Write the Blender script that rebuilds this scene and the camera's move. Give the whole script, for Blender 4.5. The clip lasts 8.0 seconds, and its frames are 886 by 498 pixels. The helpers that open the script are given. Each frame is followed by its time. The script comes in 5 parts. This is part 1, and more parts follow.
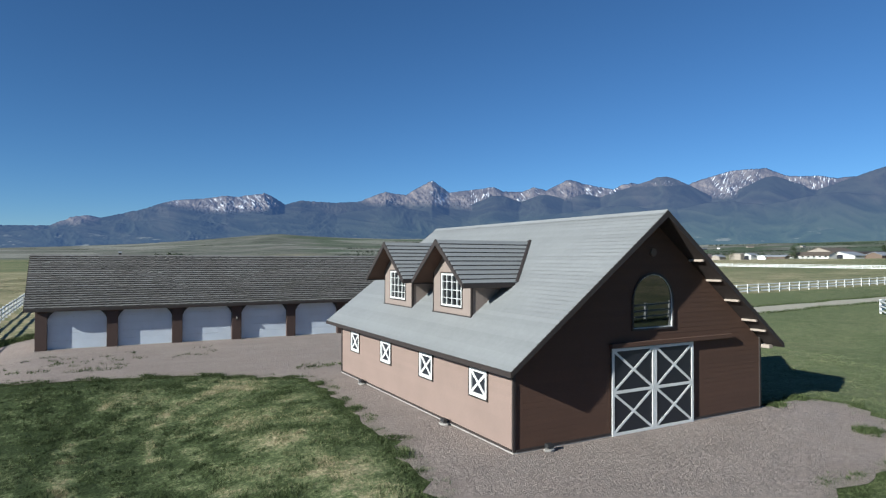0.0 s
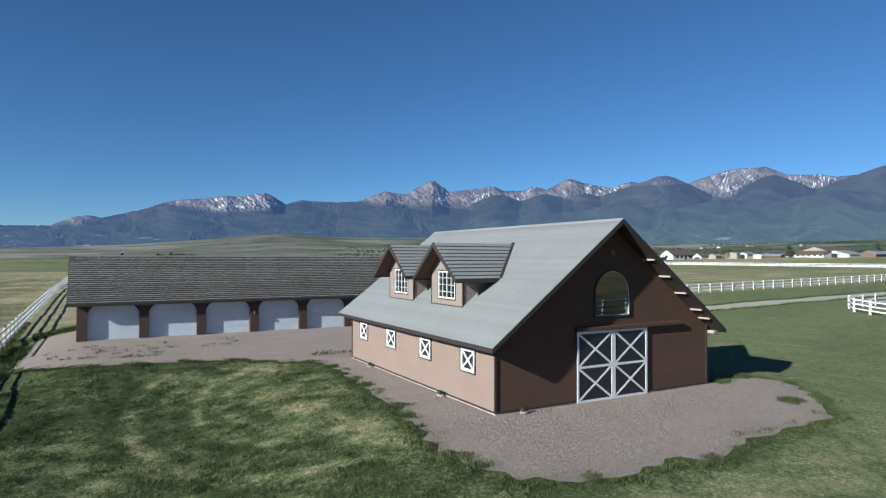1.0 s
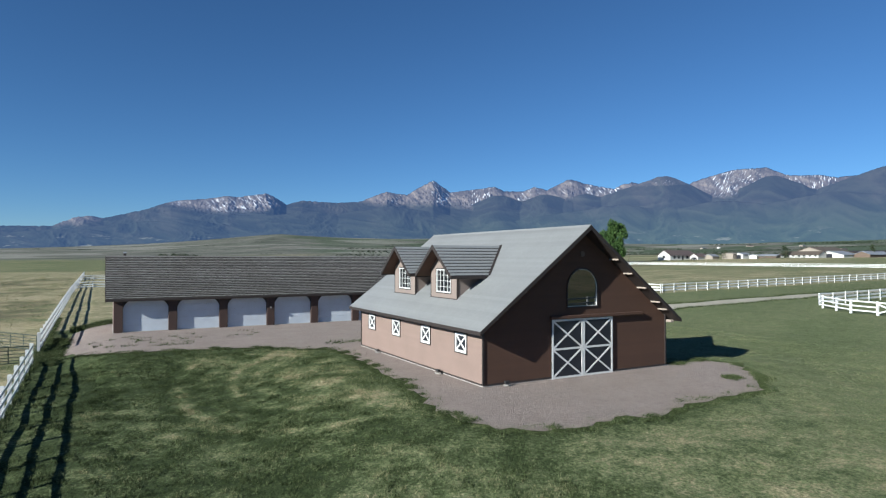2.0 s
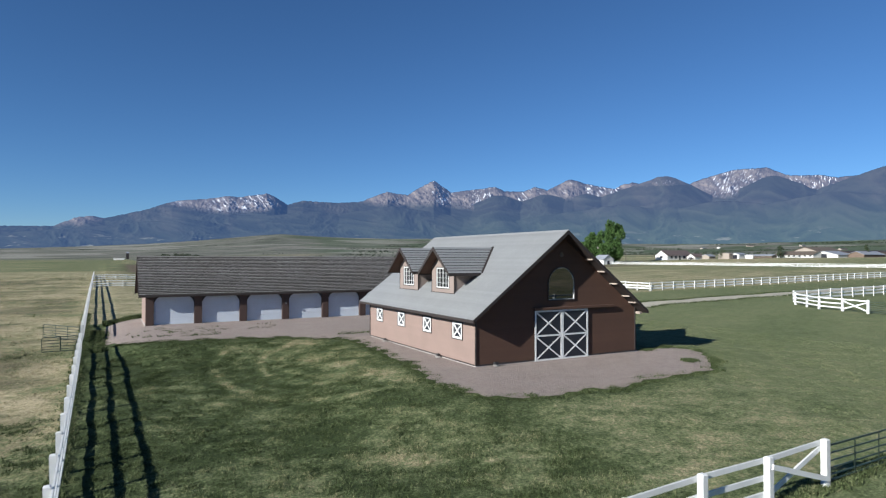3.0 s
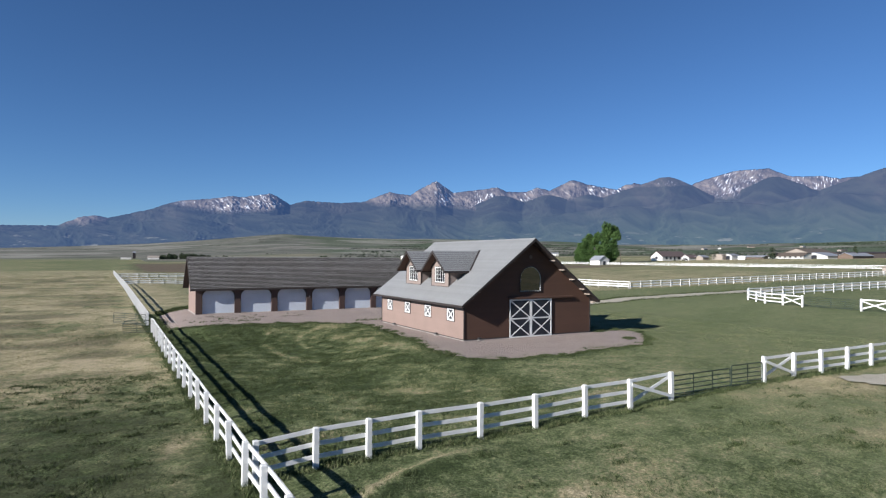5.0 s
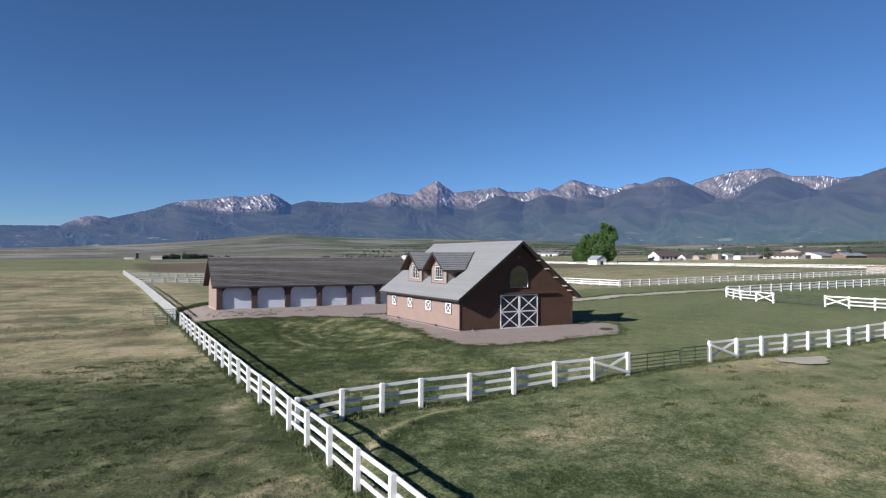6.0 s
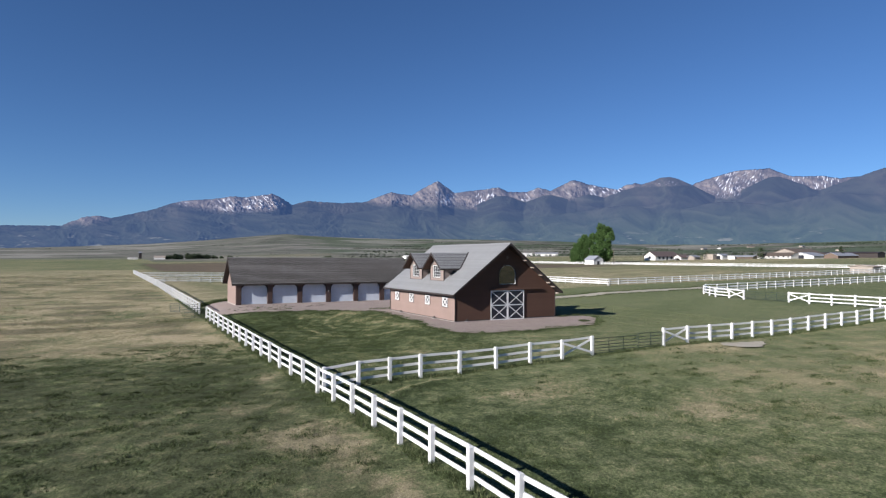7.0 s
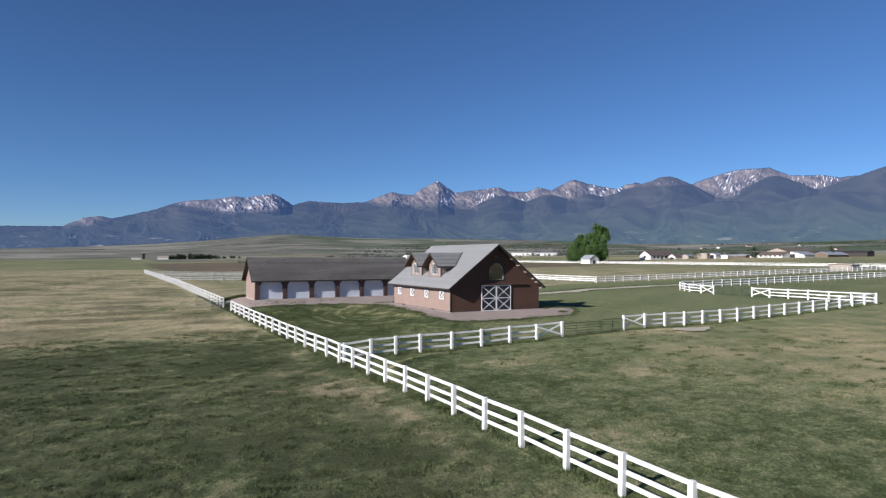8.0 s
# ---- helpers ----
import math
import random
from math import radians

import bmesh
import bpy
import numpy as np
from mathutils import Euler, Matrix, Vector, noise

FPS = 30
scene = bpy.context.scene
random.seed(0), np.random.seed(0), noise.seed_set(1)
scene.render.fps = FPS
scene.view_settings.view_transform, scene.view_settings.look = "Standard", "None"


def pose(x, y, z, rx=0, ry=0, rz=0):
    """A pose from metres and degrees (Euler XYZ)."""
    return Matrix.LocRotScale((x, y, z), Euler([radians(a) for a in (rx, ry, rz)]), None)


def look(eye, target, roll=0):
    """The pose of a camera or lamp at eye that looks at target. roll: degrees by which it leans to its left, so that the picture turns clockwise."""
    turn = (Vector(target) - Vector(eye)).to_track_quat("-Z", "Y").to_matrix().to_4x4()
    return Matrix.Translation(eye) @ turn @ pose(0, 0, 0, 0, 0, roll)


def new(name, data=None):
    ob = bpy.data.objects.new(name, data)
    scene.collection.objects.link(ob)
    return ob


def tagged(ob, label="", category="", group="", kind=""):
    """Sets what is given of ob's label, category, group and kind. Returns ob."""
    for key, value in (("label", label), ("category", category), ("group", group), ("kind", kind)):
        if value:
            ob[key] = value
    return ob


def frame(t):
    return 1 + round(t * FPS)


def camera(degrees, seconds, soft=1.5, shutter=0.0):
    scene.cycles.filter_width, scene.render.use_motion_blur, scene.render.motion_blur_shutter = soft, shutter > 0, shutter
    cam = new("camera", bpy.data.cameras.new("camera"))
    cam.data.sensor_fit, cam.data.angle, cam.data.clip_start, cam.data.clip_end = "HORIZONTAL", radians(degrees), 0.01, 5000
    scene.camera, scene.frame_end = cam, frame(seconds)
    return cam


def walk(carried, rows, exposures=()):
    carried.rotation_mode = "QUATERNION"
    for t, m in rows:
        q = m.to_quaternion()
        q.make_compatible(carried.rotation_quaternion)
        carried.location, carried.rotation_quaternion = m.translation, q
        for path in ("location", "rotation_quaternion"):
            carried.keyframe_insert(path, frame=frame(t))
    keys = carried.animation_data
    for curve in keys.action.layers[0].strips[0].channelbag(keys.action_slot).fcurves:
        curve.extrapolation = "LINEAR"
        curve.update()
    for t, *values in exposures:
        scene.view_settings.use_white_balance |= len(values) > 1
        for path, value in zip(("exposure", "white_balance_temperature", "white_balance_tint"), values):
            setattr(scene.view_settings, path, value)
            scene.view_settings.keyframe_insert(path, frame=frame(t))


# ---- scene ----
cam = camera(71.8, 8.0, soft=1.25, shutter=0.25)
PATH = [
    (0, (-12.297, -17.085, 6.691), (-11.323, -15.338, 6.721), 0.2),
    (0.5, (-13.422, -19.302, 6.73), (-12.448, -17.556, 6.759), 0.1),
    (1, (-14.624, -21.685, 6.724), (-13.651, -19.937, 6.752), 0.1),
    (1.5, (-15.863, -24.164, 6.711), (-14.892, -22.416, 6.74), 0.1),
    (3, (-19.978, -31.911, 6.726), (-19.009, -30.161, 6.755), 0.1),
    (3.5, (-21.263, -34.478, 6.763), (-20.297, -32.727, 6.792), 0.1),
    (4, (-22.645, -37.186, 6.777), (-21.68, -35.434, 6.805), 0.1),
    (4.5, (-24.132, -40.122, 6.802), (-23.168, -38.37, 6.831), 0.2),
    (6, (-28.852, -49.377, 6.878), (-27.892, -47.623, 6.907), 0.2),
    (6.5, (-30.562, -52.834, 6.891), (-29.602, -51.079, 6.919), 0.2),
    (7, (-32.475, -56.753, 6.888), (-31.517, -54.998, 6.917), 0.2),
    (7.5, (-34.63, -61.104, 6.863), (-33.672, -59.349, 6.891), 0.2),
    (8, (-36.899, -65.777, 6.822), (-35.942, -64.021, 6.85), 0.1),
]
walk(cam, [(t, look(eye, target, roll)) for t, eye, target, roll in PATH], [(0, 0.92, 5850, 2), (1.5, 0.92, 5850, 2), (3, 0.94, 5950, 7), (4, 0.94, 6000, 9), (6, 0.93, 6080, 13), (8, 0.9, 6100, 14)])

# ---- world, sun, exposure ----
SUN_WAY = Vector((4.04, 0.84, -1.80)).normalized()
world = bpy.data.worlds.new("sky")
scene.world = world
world.use_nodes = True
wn = world.node_tree
sky = wn.nodes.new("ShaderNodeTexSky")
sky.sky_type = "NISHITA"
sky.sun_disc = False
sky.sun_elevation = radians(23.6)
sky.sun_rotation = radians(258.3)
sky.altitude = 2400
sky.air_density, sky.dust_density, sky.ozone_density = 1.0, 0.0, 6.0
back = wn.nodes["Background"]
back.inputs[1].default_value = 0.05
deep = wn.nodes.new("ShaderNodeHueSaturation")
deep.inputs["Saturation"].default_value = 1.03
wn.links.new(sky.outputs[0], deep.inputs["Color"])
wn.links.new(deep.outputs[0], back.inputs[0])
sun = new("sun", bpy.data.lights.new("sun", "SUN"))
sun.data.energy, sun.data.angle, sun.data.color = 5.0, radians(0.53), (1.0, 0.94, 0.85)
sun.matrix_world = look((0, 0, 60), Vector((0, 0, 60)) + SUN_WAY)


# ---- mesh helpers ----
def box(bm, x0, x1, y0, y1, z0, z1):
    v = [bm.verts.new((x, y, z)) for z in (z0, z1) for y in (y0, y1) for x in (x0, x1)]
    for q in ((0, 2, 3, 1), (4, 5, 7, 6), (0, 1, 5, 4), (2, 6, 7, 3), (0, 4, 6, 2), (1, 3, 7, 5)):
        bm.faces.new([v[k] for k in q])


def prism(bm, pts, axis, a, b):
    """A polygon in the plane across an axis, drawn out along it from a to b."""
    def at(p, c):
        return {"x": (c, p[0], p[1]), "y": (p[0], c, p[1]), "z": (p[0], p[1], c)}[axis]
    lo = [bm.verts.new(at(p, a)) for p in pts]
    hi = [bm.verts.new(at(p, b)) for p in pts]
    n = len(pts)
    bm.faces.new(lo)
    bm.faces.new(hi[::-1])
    for k in range(n):
        bm.faces.new((lo[k], hi[k], hi[(k + 1) % n], lo[(k + 1) % n]))


def bar(bm, a, b, w, h, up=(0, 0, 1)):
    """A straight square bar from a to b."""
    a, b = Vector(a), Vector(b)
    d = (b - a).normalized()
    s = d.cross(Vector(up)).normalized() * (w / 2)
    u = s.cross(d).normalized() * (h / 2)
    v = [bm.verts.new(c + i * s + j * u) for c in (a, b) for i, j in ((-1, -1), (1, -1), (1, 1), (-1, 1))]
    for q in ((0, 1, 2, 3), (7, 6, 5, 4), (0, 4, 5, 1), (1, 5, 6, 2), (2, 6, 7, 3), (3, 7, 4, 0)):
        bm.faces.new([v[k] for k in q])


def tube(bm, pts, r0, r1, n=6):
    """A round tapering tube through points."""
    rings = []
    for k, p in enumerate(pts):
        p = Vector(p)
        d = (Vector(pts[min(k + 1, len(pts) - 1)]) - Vector(pts[max(k - 1, 0)])).normalized()
        s = d.orthogonal().normalized()
        u = d.cross(s)
        r = r0 + (r1 - r0) * k / (len(pts) - 1)
        rings.append([bm.verts.new(p + r * (math.cos(2 * math.pi * j / n) * s + math.sin(2 * math.pi * j / n) * u)) for j in range(n)])
    for a, b in zip(rings, rings[1:]):
        for j in range(n):
            bm.faces.new((a[j], a[(j + 1) % n], b[(j + 1) % n], b[j]))
    bm.faces.new(rings[0][::-1])
    bm.faces.new(rings[-1])


def done(name, bm, material, soft=0.0):
    if soft:
        bmesh.ops.bevel(bm, geom=list(bm.edges), offset=soft, segments=1, affect="EDGES")
    bmesh.ops.recalc_face_normals(bm, faces=bm.faces)
    me = bpy.data.meshes.new(name)
    bm.to_mesh(me)
    bm.free()
    me.materials.append(material)
    return me


def thing(name, label, category, x=0, y=0, z=0, turn=0, group="", kind=""):
    ob = new(name)
    ob.empty_display_size = 0.2
    ob.matrix_basis = pose(x, y, z, 0, 0, turn)
    return tagged(ob, label, category, group, kind)


def part(name, bm, material, parent, label="", soft=0.0):
    ob = new(name, done(name, bm, material, soft))
    ob.parent = parent
    return tagged(ob, label)


def piece(name, me, parent, m):
    ob = new(name, me)
    ob.parent = parent
    ob.matrix_basis = m
    return ob


# ---- materials ----
def nodes_of(name):
    m = bpy.data.materials.new(name)
    m.use_nodes = True
    t = m.node_tree
    return m, t, t.nodes["Principled BSDF"]


def link(t, a, b):
    t.links.new(a, b)


def mapped(t, scale=(1, 1, 1)):
    g = t.nodes.new("ShaderNodeNewGeometry")
    mp = t.nodes.new("ShaderNodeMapping")
    mp.inputs["Scale"].default_value = scale
    link(t, g.outputs["Position"], mp.inputs["Vector"])
    return mp.outputs[0]


def grain(t, scale, detail=3.0, rough=0.6, stretch=(1, 1, 1)):
    n = t.nodes.new("ShaderNodeTexNoise")
    n.inputs["Scale"].default_value = scale
    n.inputs["Detail"].default_value = detail
    n.inputs["Roughness"].default_value = rough
    link(t, mapped(t, stretch), n.inputs["Vector"])
    return n.outputs["Fac"]


def ramp(t, fac, stops):
    r = t.nodes.new("ShaderNodeValToRGB")
    e = r.color_ramp.elements
    while len(e) < len(stops):
        e.new(0.5)
    for k, (p, c) in enumerate(stops):
        e[k].position = p
        e[k].color = (*c, 1) if len(c) == 3 else c
    link(t, fac, r.inputs[0])
    return r.outputs[0]


def mix(t, fac, a, b, mode="MIX"):
    m = t.nodes.new("ShaderNodeMix")
    m.data_type, m.blend_type = "RGBA", mode
    for sock, v in ((m.inputs[0], fac), (m.inputs[6], a), (m.inputs[7], b)):
        if isinstance(v, (int, float)):
            sock.default_value = v
        elif isinstance(v, tuple):
            sock.default_value = (*v, 1)
        else:
            link(t, v, sock)
    return m.outputs[2]


def calc(t, op, a, b=0.0, clamp=False):
    m = t.nodes.new("ShaderNodeMath")
    m.operation, m.use_clamp = op, clamp
    for sock, v in zip(m.inputs, (a, b)):
        if isinstance(v, (int, float)):
            sock.default_value = v
        else:
            link(t, v, sock)
    return m.outputs[0]


def bump(t, bsdf, height, strength, distance):
    b = t.nodes.new("ShaderNodeBump")
    b.inputs["Strength"].default_value = strength
    b.inputs["Distance"].default_value = distance
    link(t, height, b.inputs["Height"])
    link(t, b.outputs[0], bsdf.inputs["Normal"])


def surface(name, colour, dark=0.75, light=1.12, fine=18.0, broad=0.7, rough=0.7, metal=0.0, relief=0.004, stretch=(1, 1, 1), vary=0.0, dirt=None):
    """Paint, wood or metal with grain, broad stains and, for pieces, a shade of their own."""
    m, t, b = nodes_of(name)
    c = mix(t, grain(t, fine, 4.0, 0.65, stretch), tuple(v * dark for v in colour), tuple(min(v * light, 1) for v in colour))
    worn = ramp(t, grain(t, broad, 3.0, 0.6), [(0.35, (0, 0, 0)), (0.7, (1, 1, 1))])
    c = mix(t, worn, c, mix(t, 0.35, c, dirt or tuple(v * 0.7 for v in colour)))
    if vary:
        o = t.nodes.new("ShaderNodeObjectInfo")
        k = calc(t, "ADD", calc(t, "MULTIPLY", o.outputs["Random"], 2 * vary), 1 - vary)
        v = t.nodes.new("ShaderNodeCombineColor")
        for s in range(3):
            link(t, k, v.inputs[s])
        c = mix(t, 1.0, c, v.outputs[0], "MULTIPLY")
    link(t, c, b.inputs["Base Color"])
    b.inputs["Roughness"].default_value = rough
    b.inputs["Metallic"].default_value = metal
    if relief:
        bump(t, b, grain(t, fine * 2, 4.0, 0.6, stretch), 0.6, relief)
    return m


TAN = surface("tan_siding_paint", (0.232, 0.165, 0.138), fine=9, stretch=(1, 1, 6), vary=0.03, rough=0.75)
DORMER_TAN = surface("greyed_tan_siding_paint", (0.235, 0.185, 0.16), fine=9, stretch=(1, 1, 6), vary=0.03, rough=0.75)
BROWN = surface("brown_siding_stain", (0.086, 0.0415, 0.025), fine=9, stretch=(1, 6, 6), vary=0.045, rough=0.85, dark=0.6)
POST_BROWN = surface("dark_brown_post_stain", (0.0615, 0.0344, 0.0271), fine=9, stretch=(6, 6, 1), rough=0.7, dark=0.6)
TRIM = surface("dark_brown_trim", (0.0287, 0.0205, 0.018), fine=14, rough=0.65)
CORE = surface("rough_sheathing", (0.131, 0.0902, 0.0656), fine=6)
WHITE = surface("white_paint", (0.63, 0.63, 0.62), dark=0.93, light=1.03, fine=25, rough=0.5, relief=0.001, dirt=(0.451, 0.435, 0.394))
NAVY = surface("dark_door_panel", (0.0148, 0.0164, 0.023), fine=20, rough=0.45)
METAL_ROOF = surface("grey_metal_shingle", (0.226, 0.229, 0.229), dark=0.8, light=1.1, fine=5, broad=0.5, rough=0.55, metal=0.0, relief=0.006, stretch=(1, 1, 1), vary=0.07)
SHAKE = surface("weathered_cedar_shake", (0.15, 0.144, 0.139), dark=0.42, light=1.65, fine=4, broad=0.35, rough=0.9, relief=0.012, vary=0.25, dirt=(0.082, 0.0656, 0.0533))
# near-black shake colour for the butts, painting each course's shadow line
SHAKE_BUTT_SHADE = surface("shake_butt_shade", (0.045, 0.041, 0.037), dark=0.6, light=1.4, fine=6, rough=0.95, vary=0.2)
DOOR_WHITE = surface("white_steel_door", (0.56, 0.6, 0.66), dark=0.95, light=1.03, fine=12, rough=0.45, relief=0.001)
STONE = surface("concrete", (0.344, 0.32, 0.295), fine=16, rough=0.9, relief=0.01)
FENCE = surface("white_fence_paint", (0.66, 0.66, 0.655), dark=0.9, light=1.03, fine=14, broad=0.9, rough=0.55, relief=0.002, vary=0.03, dirt=(0.41, 0.394, 0.344))
GATE = surface("green_gate_tube", (0.0205, 0.0369, 0.0246), fine=12, rough=0.5, relief=0.0)
# fixture metal; also paints the shade line on the dormers' course butts
DARK_METAL_AND_SHADE = surface("dark_fixture_and_butt_shade", (0.0246, 0.0246, 0.0262), fine=20, rough=0.5)
PEBBLE = surface("pale_stone", (0.28, 0.26, 0.24), fine=22, rough=0.9, relief=0.01)
PALE_WOOD = surface("pale_planed_wood", (0.34, 0.28, 0.235), fine=9, stretch=(1, 1, 6), rough=0.75)
BARK = surface("bark", (0.0902, 0.0697, 0.0533), fine=6, rough=0.95, relief=0.03)
PALE_WALL = surface("pale_far_wall", (0.607, 0.59, 0.558), fine=3, rough=0.8, vary=0.06)
BEIGE_WALL = surface("beige_far_wall", (0.295, 0.254, 0.213), fine=3, rough=0.8)
MAROON_ROOF = surface("maroon_far_roof", (0.0902, 0.0656, 0.0615), fine=2, rough=0.85, vary=0.1)
GREY_ROOF = surface("grey_far_roof", (0.221, 0.23, 0.254), fine=2, rough=0.6, vary=0.1)

GLASS, gt, gb = nodes_of("window_glass")
gb.inputs["Base Color"].default_value = (0.01, 0.012, 0.014, 1)
gb.inputs["Roughness"].default_value = 0.015
gb.inputs["IOR"].default_value = 2.0
gb.inputs["Transmission Weight"].default_value = 0.0
bump(gt, gb, grain(gt, 1.2, 1.0), 0.04, 0.02)


def leaf_material(name, a, b, scale):
    m, t, p = nodes_of(name)
    g = t.nodes.new("ShaderNodeNewGeometry")
    c = mix(t, g.outputs["Random Per Island"], a, b)
    c = mix(t, ramp(t, grain(t, scale, 2.0), [(0.35, (0, 0, 0)), (0.65, (1, 1, 1))]), c, mix(t, 0.5, c, a))
    link(t, c, p.inputs["Base Color"])
    p.inputs["Roughness"].default_value = 0.8
    p.inputs["Specular IOR Level"].default_value = 0.2
    return m


LEAF = leaf_material("cottonwood_leaves", (0.03, 0.064, 0.015), (0.07, 0.116, 0.033), 0.3)
# greyer than BUSH: the haze of distance is put into the leaf colours
FAR_BUSH = leaf_material("hazy_bush_leaves", (0.028, 0.041, 0.026), (0.055, 0.068, 0.042), 0.1)
BUSH = leaf_material("far_bush_leaves", (0.0246, 0.041, 0.0205), (0.0492, 0.0615, 0.0287), 0.1)


def grass_material(name, attribute):
    """Turf: lush, dull and straw mixed by the dryness of the spot, with grain at several sizes."""
    m, t, b = nodes_of(name)
    at = t.nodes.new("ShaderNodeAttribute")
    at.attribute_name = "dry"
    at2 = t.nodes.new("ShaderNodeAttribute")
    at2.attribute_name = "brush"
    d = at.outputs["Fac"]
    at3 = t.nodes.new("ShaderNodeAttribute")
    at3.attribute_name = "even"
    wild = calc(t, "SUBTRACT", 1.0, at3.outputs["Fac"])
    for size, detail, rough, stretch, k in ((0.4, 4.0, 0.6, (1, 1, 1), 0.5), (1.5, 5.0, 0.72, (1, 1, 1), 1.55), (0.22, 5.0, 0.7, (0.8, 1.1, 1), 0.5), (7.0, 3.0, 0.7, (1, 1, 1), 1.3)):
        d = calc(t, "ADD", d, calc(t, "MULTIPLY", calc(t, "MULTIPLY", calc(t, "SUBTRACT", grain(t, size, detail, rough, stretch), 0.5), k), wild))
    if attribute:
        g = t.nodes.new("ShaderNodeNewGeometry")
        d = calc(t, "ADD", d, calc(t, "MULTIPLY", calc(t, "SUBTRACT", g.outputs["Random Per Island"], 0.5), 0.5))
    c = ramp(t, d, [(0.0, (0.044, 0.06, 0.023)), (0.22, (0.08, 0.1, 0.042)), (0.42, (0.137, 0.161, 0.076)), (0.6, (0.2, 0.2, 0.105)), (0.8, (0.3, 0.264, 0.154)), (1.0, (0.41, 0.35, 0.222))])
    rough = mix(t, grain(t, 0.06, 4.0), (0.046, 0.054, 0.026), (0.092, 0.09, 0.05))
    russet = mix(t, grain(t, 0.05, 5.0, 0.7, (0.4, 1, 1)), (0.078, 0.054, 0.04), (0.17, 0.13, 0.098))
    c = mix(t, at2.outputs["Fac"], c, mix(t, ramp(t, at2.outputs["Fac"], [(0.55, (0, 0, 0)), (0.75, (1, 1, 1))]), rough, russet))
    sg = t.nodes.new("ShaderNodeAttribute")
    sg.attribute_name = "sage"
    plain = ramp(t, grain(t, 0.007, 6.0, 0.7), [(0.34, (0.055, 0.065, 0.046)), (0.44, (0.12, 0.122, 0.1)), (0.6, (0.19, 0.184, 0.155)), (0.72, (0.26, 0.245, 0.205))])
    cell = t.nodes.new("ShaderNodeTexVoronoi")
    cell.inputs["Scale"].default_value = 0.0036
    link(t, mapped(t, (1, 1.6, 0)), cell.inputs["Vector"])
    sep = t.nodes.new("ShaderNodeSeparateColor")
    link(t, cell.outputs["Color"], sep.inputs["Color"])
    farm = t.nodes.new("ShaderNodeAttribute")
    farm.attribute_name = "farm"
    plain = mix(t, calc(t, "MULTIPLY", ramp(t, sep.outputs[0], [(0.4, (0, 0, 0)), (0.45, (0.8, 0.8, 0.8))]), farm.outputs["Fac"]), plain, (0.07, 0.1, 0.056))
    plain = mix(t, ramp(t, sep.outputs[1], [(0.78, (0, 0, 0)), (0.8, (0.6, 0.6, 0.6))]), plain, (0.3, 0.29, 0.25))
    c = mix(t, sg.outputs["Fac"], c, plain)
    speck = ramp(t, grain(t, 11.0, 3.0, 0.7), [(0.3, (0.4, 0.4, 0.4)), (0.7, (1.24, 1.24, 1.24))])
    c = mix(t, 1.0, c, speck, "MULTIPLY")
    link(t, c, b.inputs["Base Color"])
    b.inputs["Roughness"].default_value = 0.95
    b.inputs["Specular IOR Level"].default_value = 0.1
    if not attribute:
        h = calc(t, "ADD", grain(t, 5.0, 5.0, 0.7), calc(t, "MULTIPLY", grain(t, 0.8, 2.0), 1.5))
        bump(t, b, h, 0.6, 0.1)
    return m


TURF = grass_material("turf", False)
BLADE = grass_material("grass_blades", True)

GRAVEL, gt, gb = nodes_of("pinkish_gravel")
c = mix(gt, grain(gt, 9.0, 5.0, 0.75), (0.165, 0.126, 0.108), (0.36, 0.283, 0.25))
c = mix(gt, ramp(gt, grain(gt, 0.45, 4.0, 0.6), [(0.35, (0, 0, 0)), (0.7, (1, 1, 1))]), c, mix(gt, 0.4, c, (0.36, 0.3, 0.265)))
c = mix(gt, ramp(gt, grain(gt, 0.25, 3.0, 0.6, (1, 4, 1)), [(0.45, (0, 0, 0)), (0.75, (1, 1, 1))]), c, mix(gt, 0.3, c, (0.172, 0.143, 0.123)))
v = gt.nodes.new("ShaderNodeTexVoronoi")
v.inputs["Scale"].default_value = 22.0
link(gt, mapped(gt), v.inputs["Vector"])
c = mix(gt, ramp(gt, grain(gt, 3.6, 4.0, 0.75), [(0.36, (0.4, 0.4, 0.4)), (0.48, (0, 0, 0))]), c, (0.15, 0.118, 0.1))
c = mix(gt, 0.3, c, mix(gt, v.outputs["Color"], (0.115, 0.0902, 0.0804), (0.353, 0.295, 0.258)))
link(gt, c, gb.inputs["Base Color"])
gb.inputs["Roughness"].default_value = 0.95
bump(gt, gb, calc(gt, "ADD", grain(gt, 14.0, 5.0, 0.8), calc(gt, "MULTIPLY", grain(gt, 4.0, 4.0, 0.75), 1.6)), 1.0, 0.09)

DIRT = surface("pale_dirt", (0.34, 0.31, 0.245), dark=0.7, light=1.25, fine=3.0, broad=0.25, rough=0.95, relief=0.02)

# ---- the ground ----
RNG = np.random.default_rng(7)


def wave(x, y, size, seed):
    """Smooth random field between about -1 and 1."""
    r = np.random.default_rng(seed)
    out = np.zeros(np.broadcast(x, y).shape)
    for k in range(9):
        a, p, f = r.uniform(0, 6.283), r.uniform(0, 6.283), r.uniform(0.5, 1.9) / size
        out += np.sin(6.283 * f * (np.cos(a) * x + np.sin(a) * y) + p)
    return out / 4.5


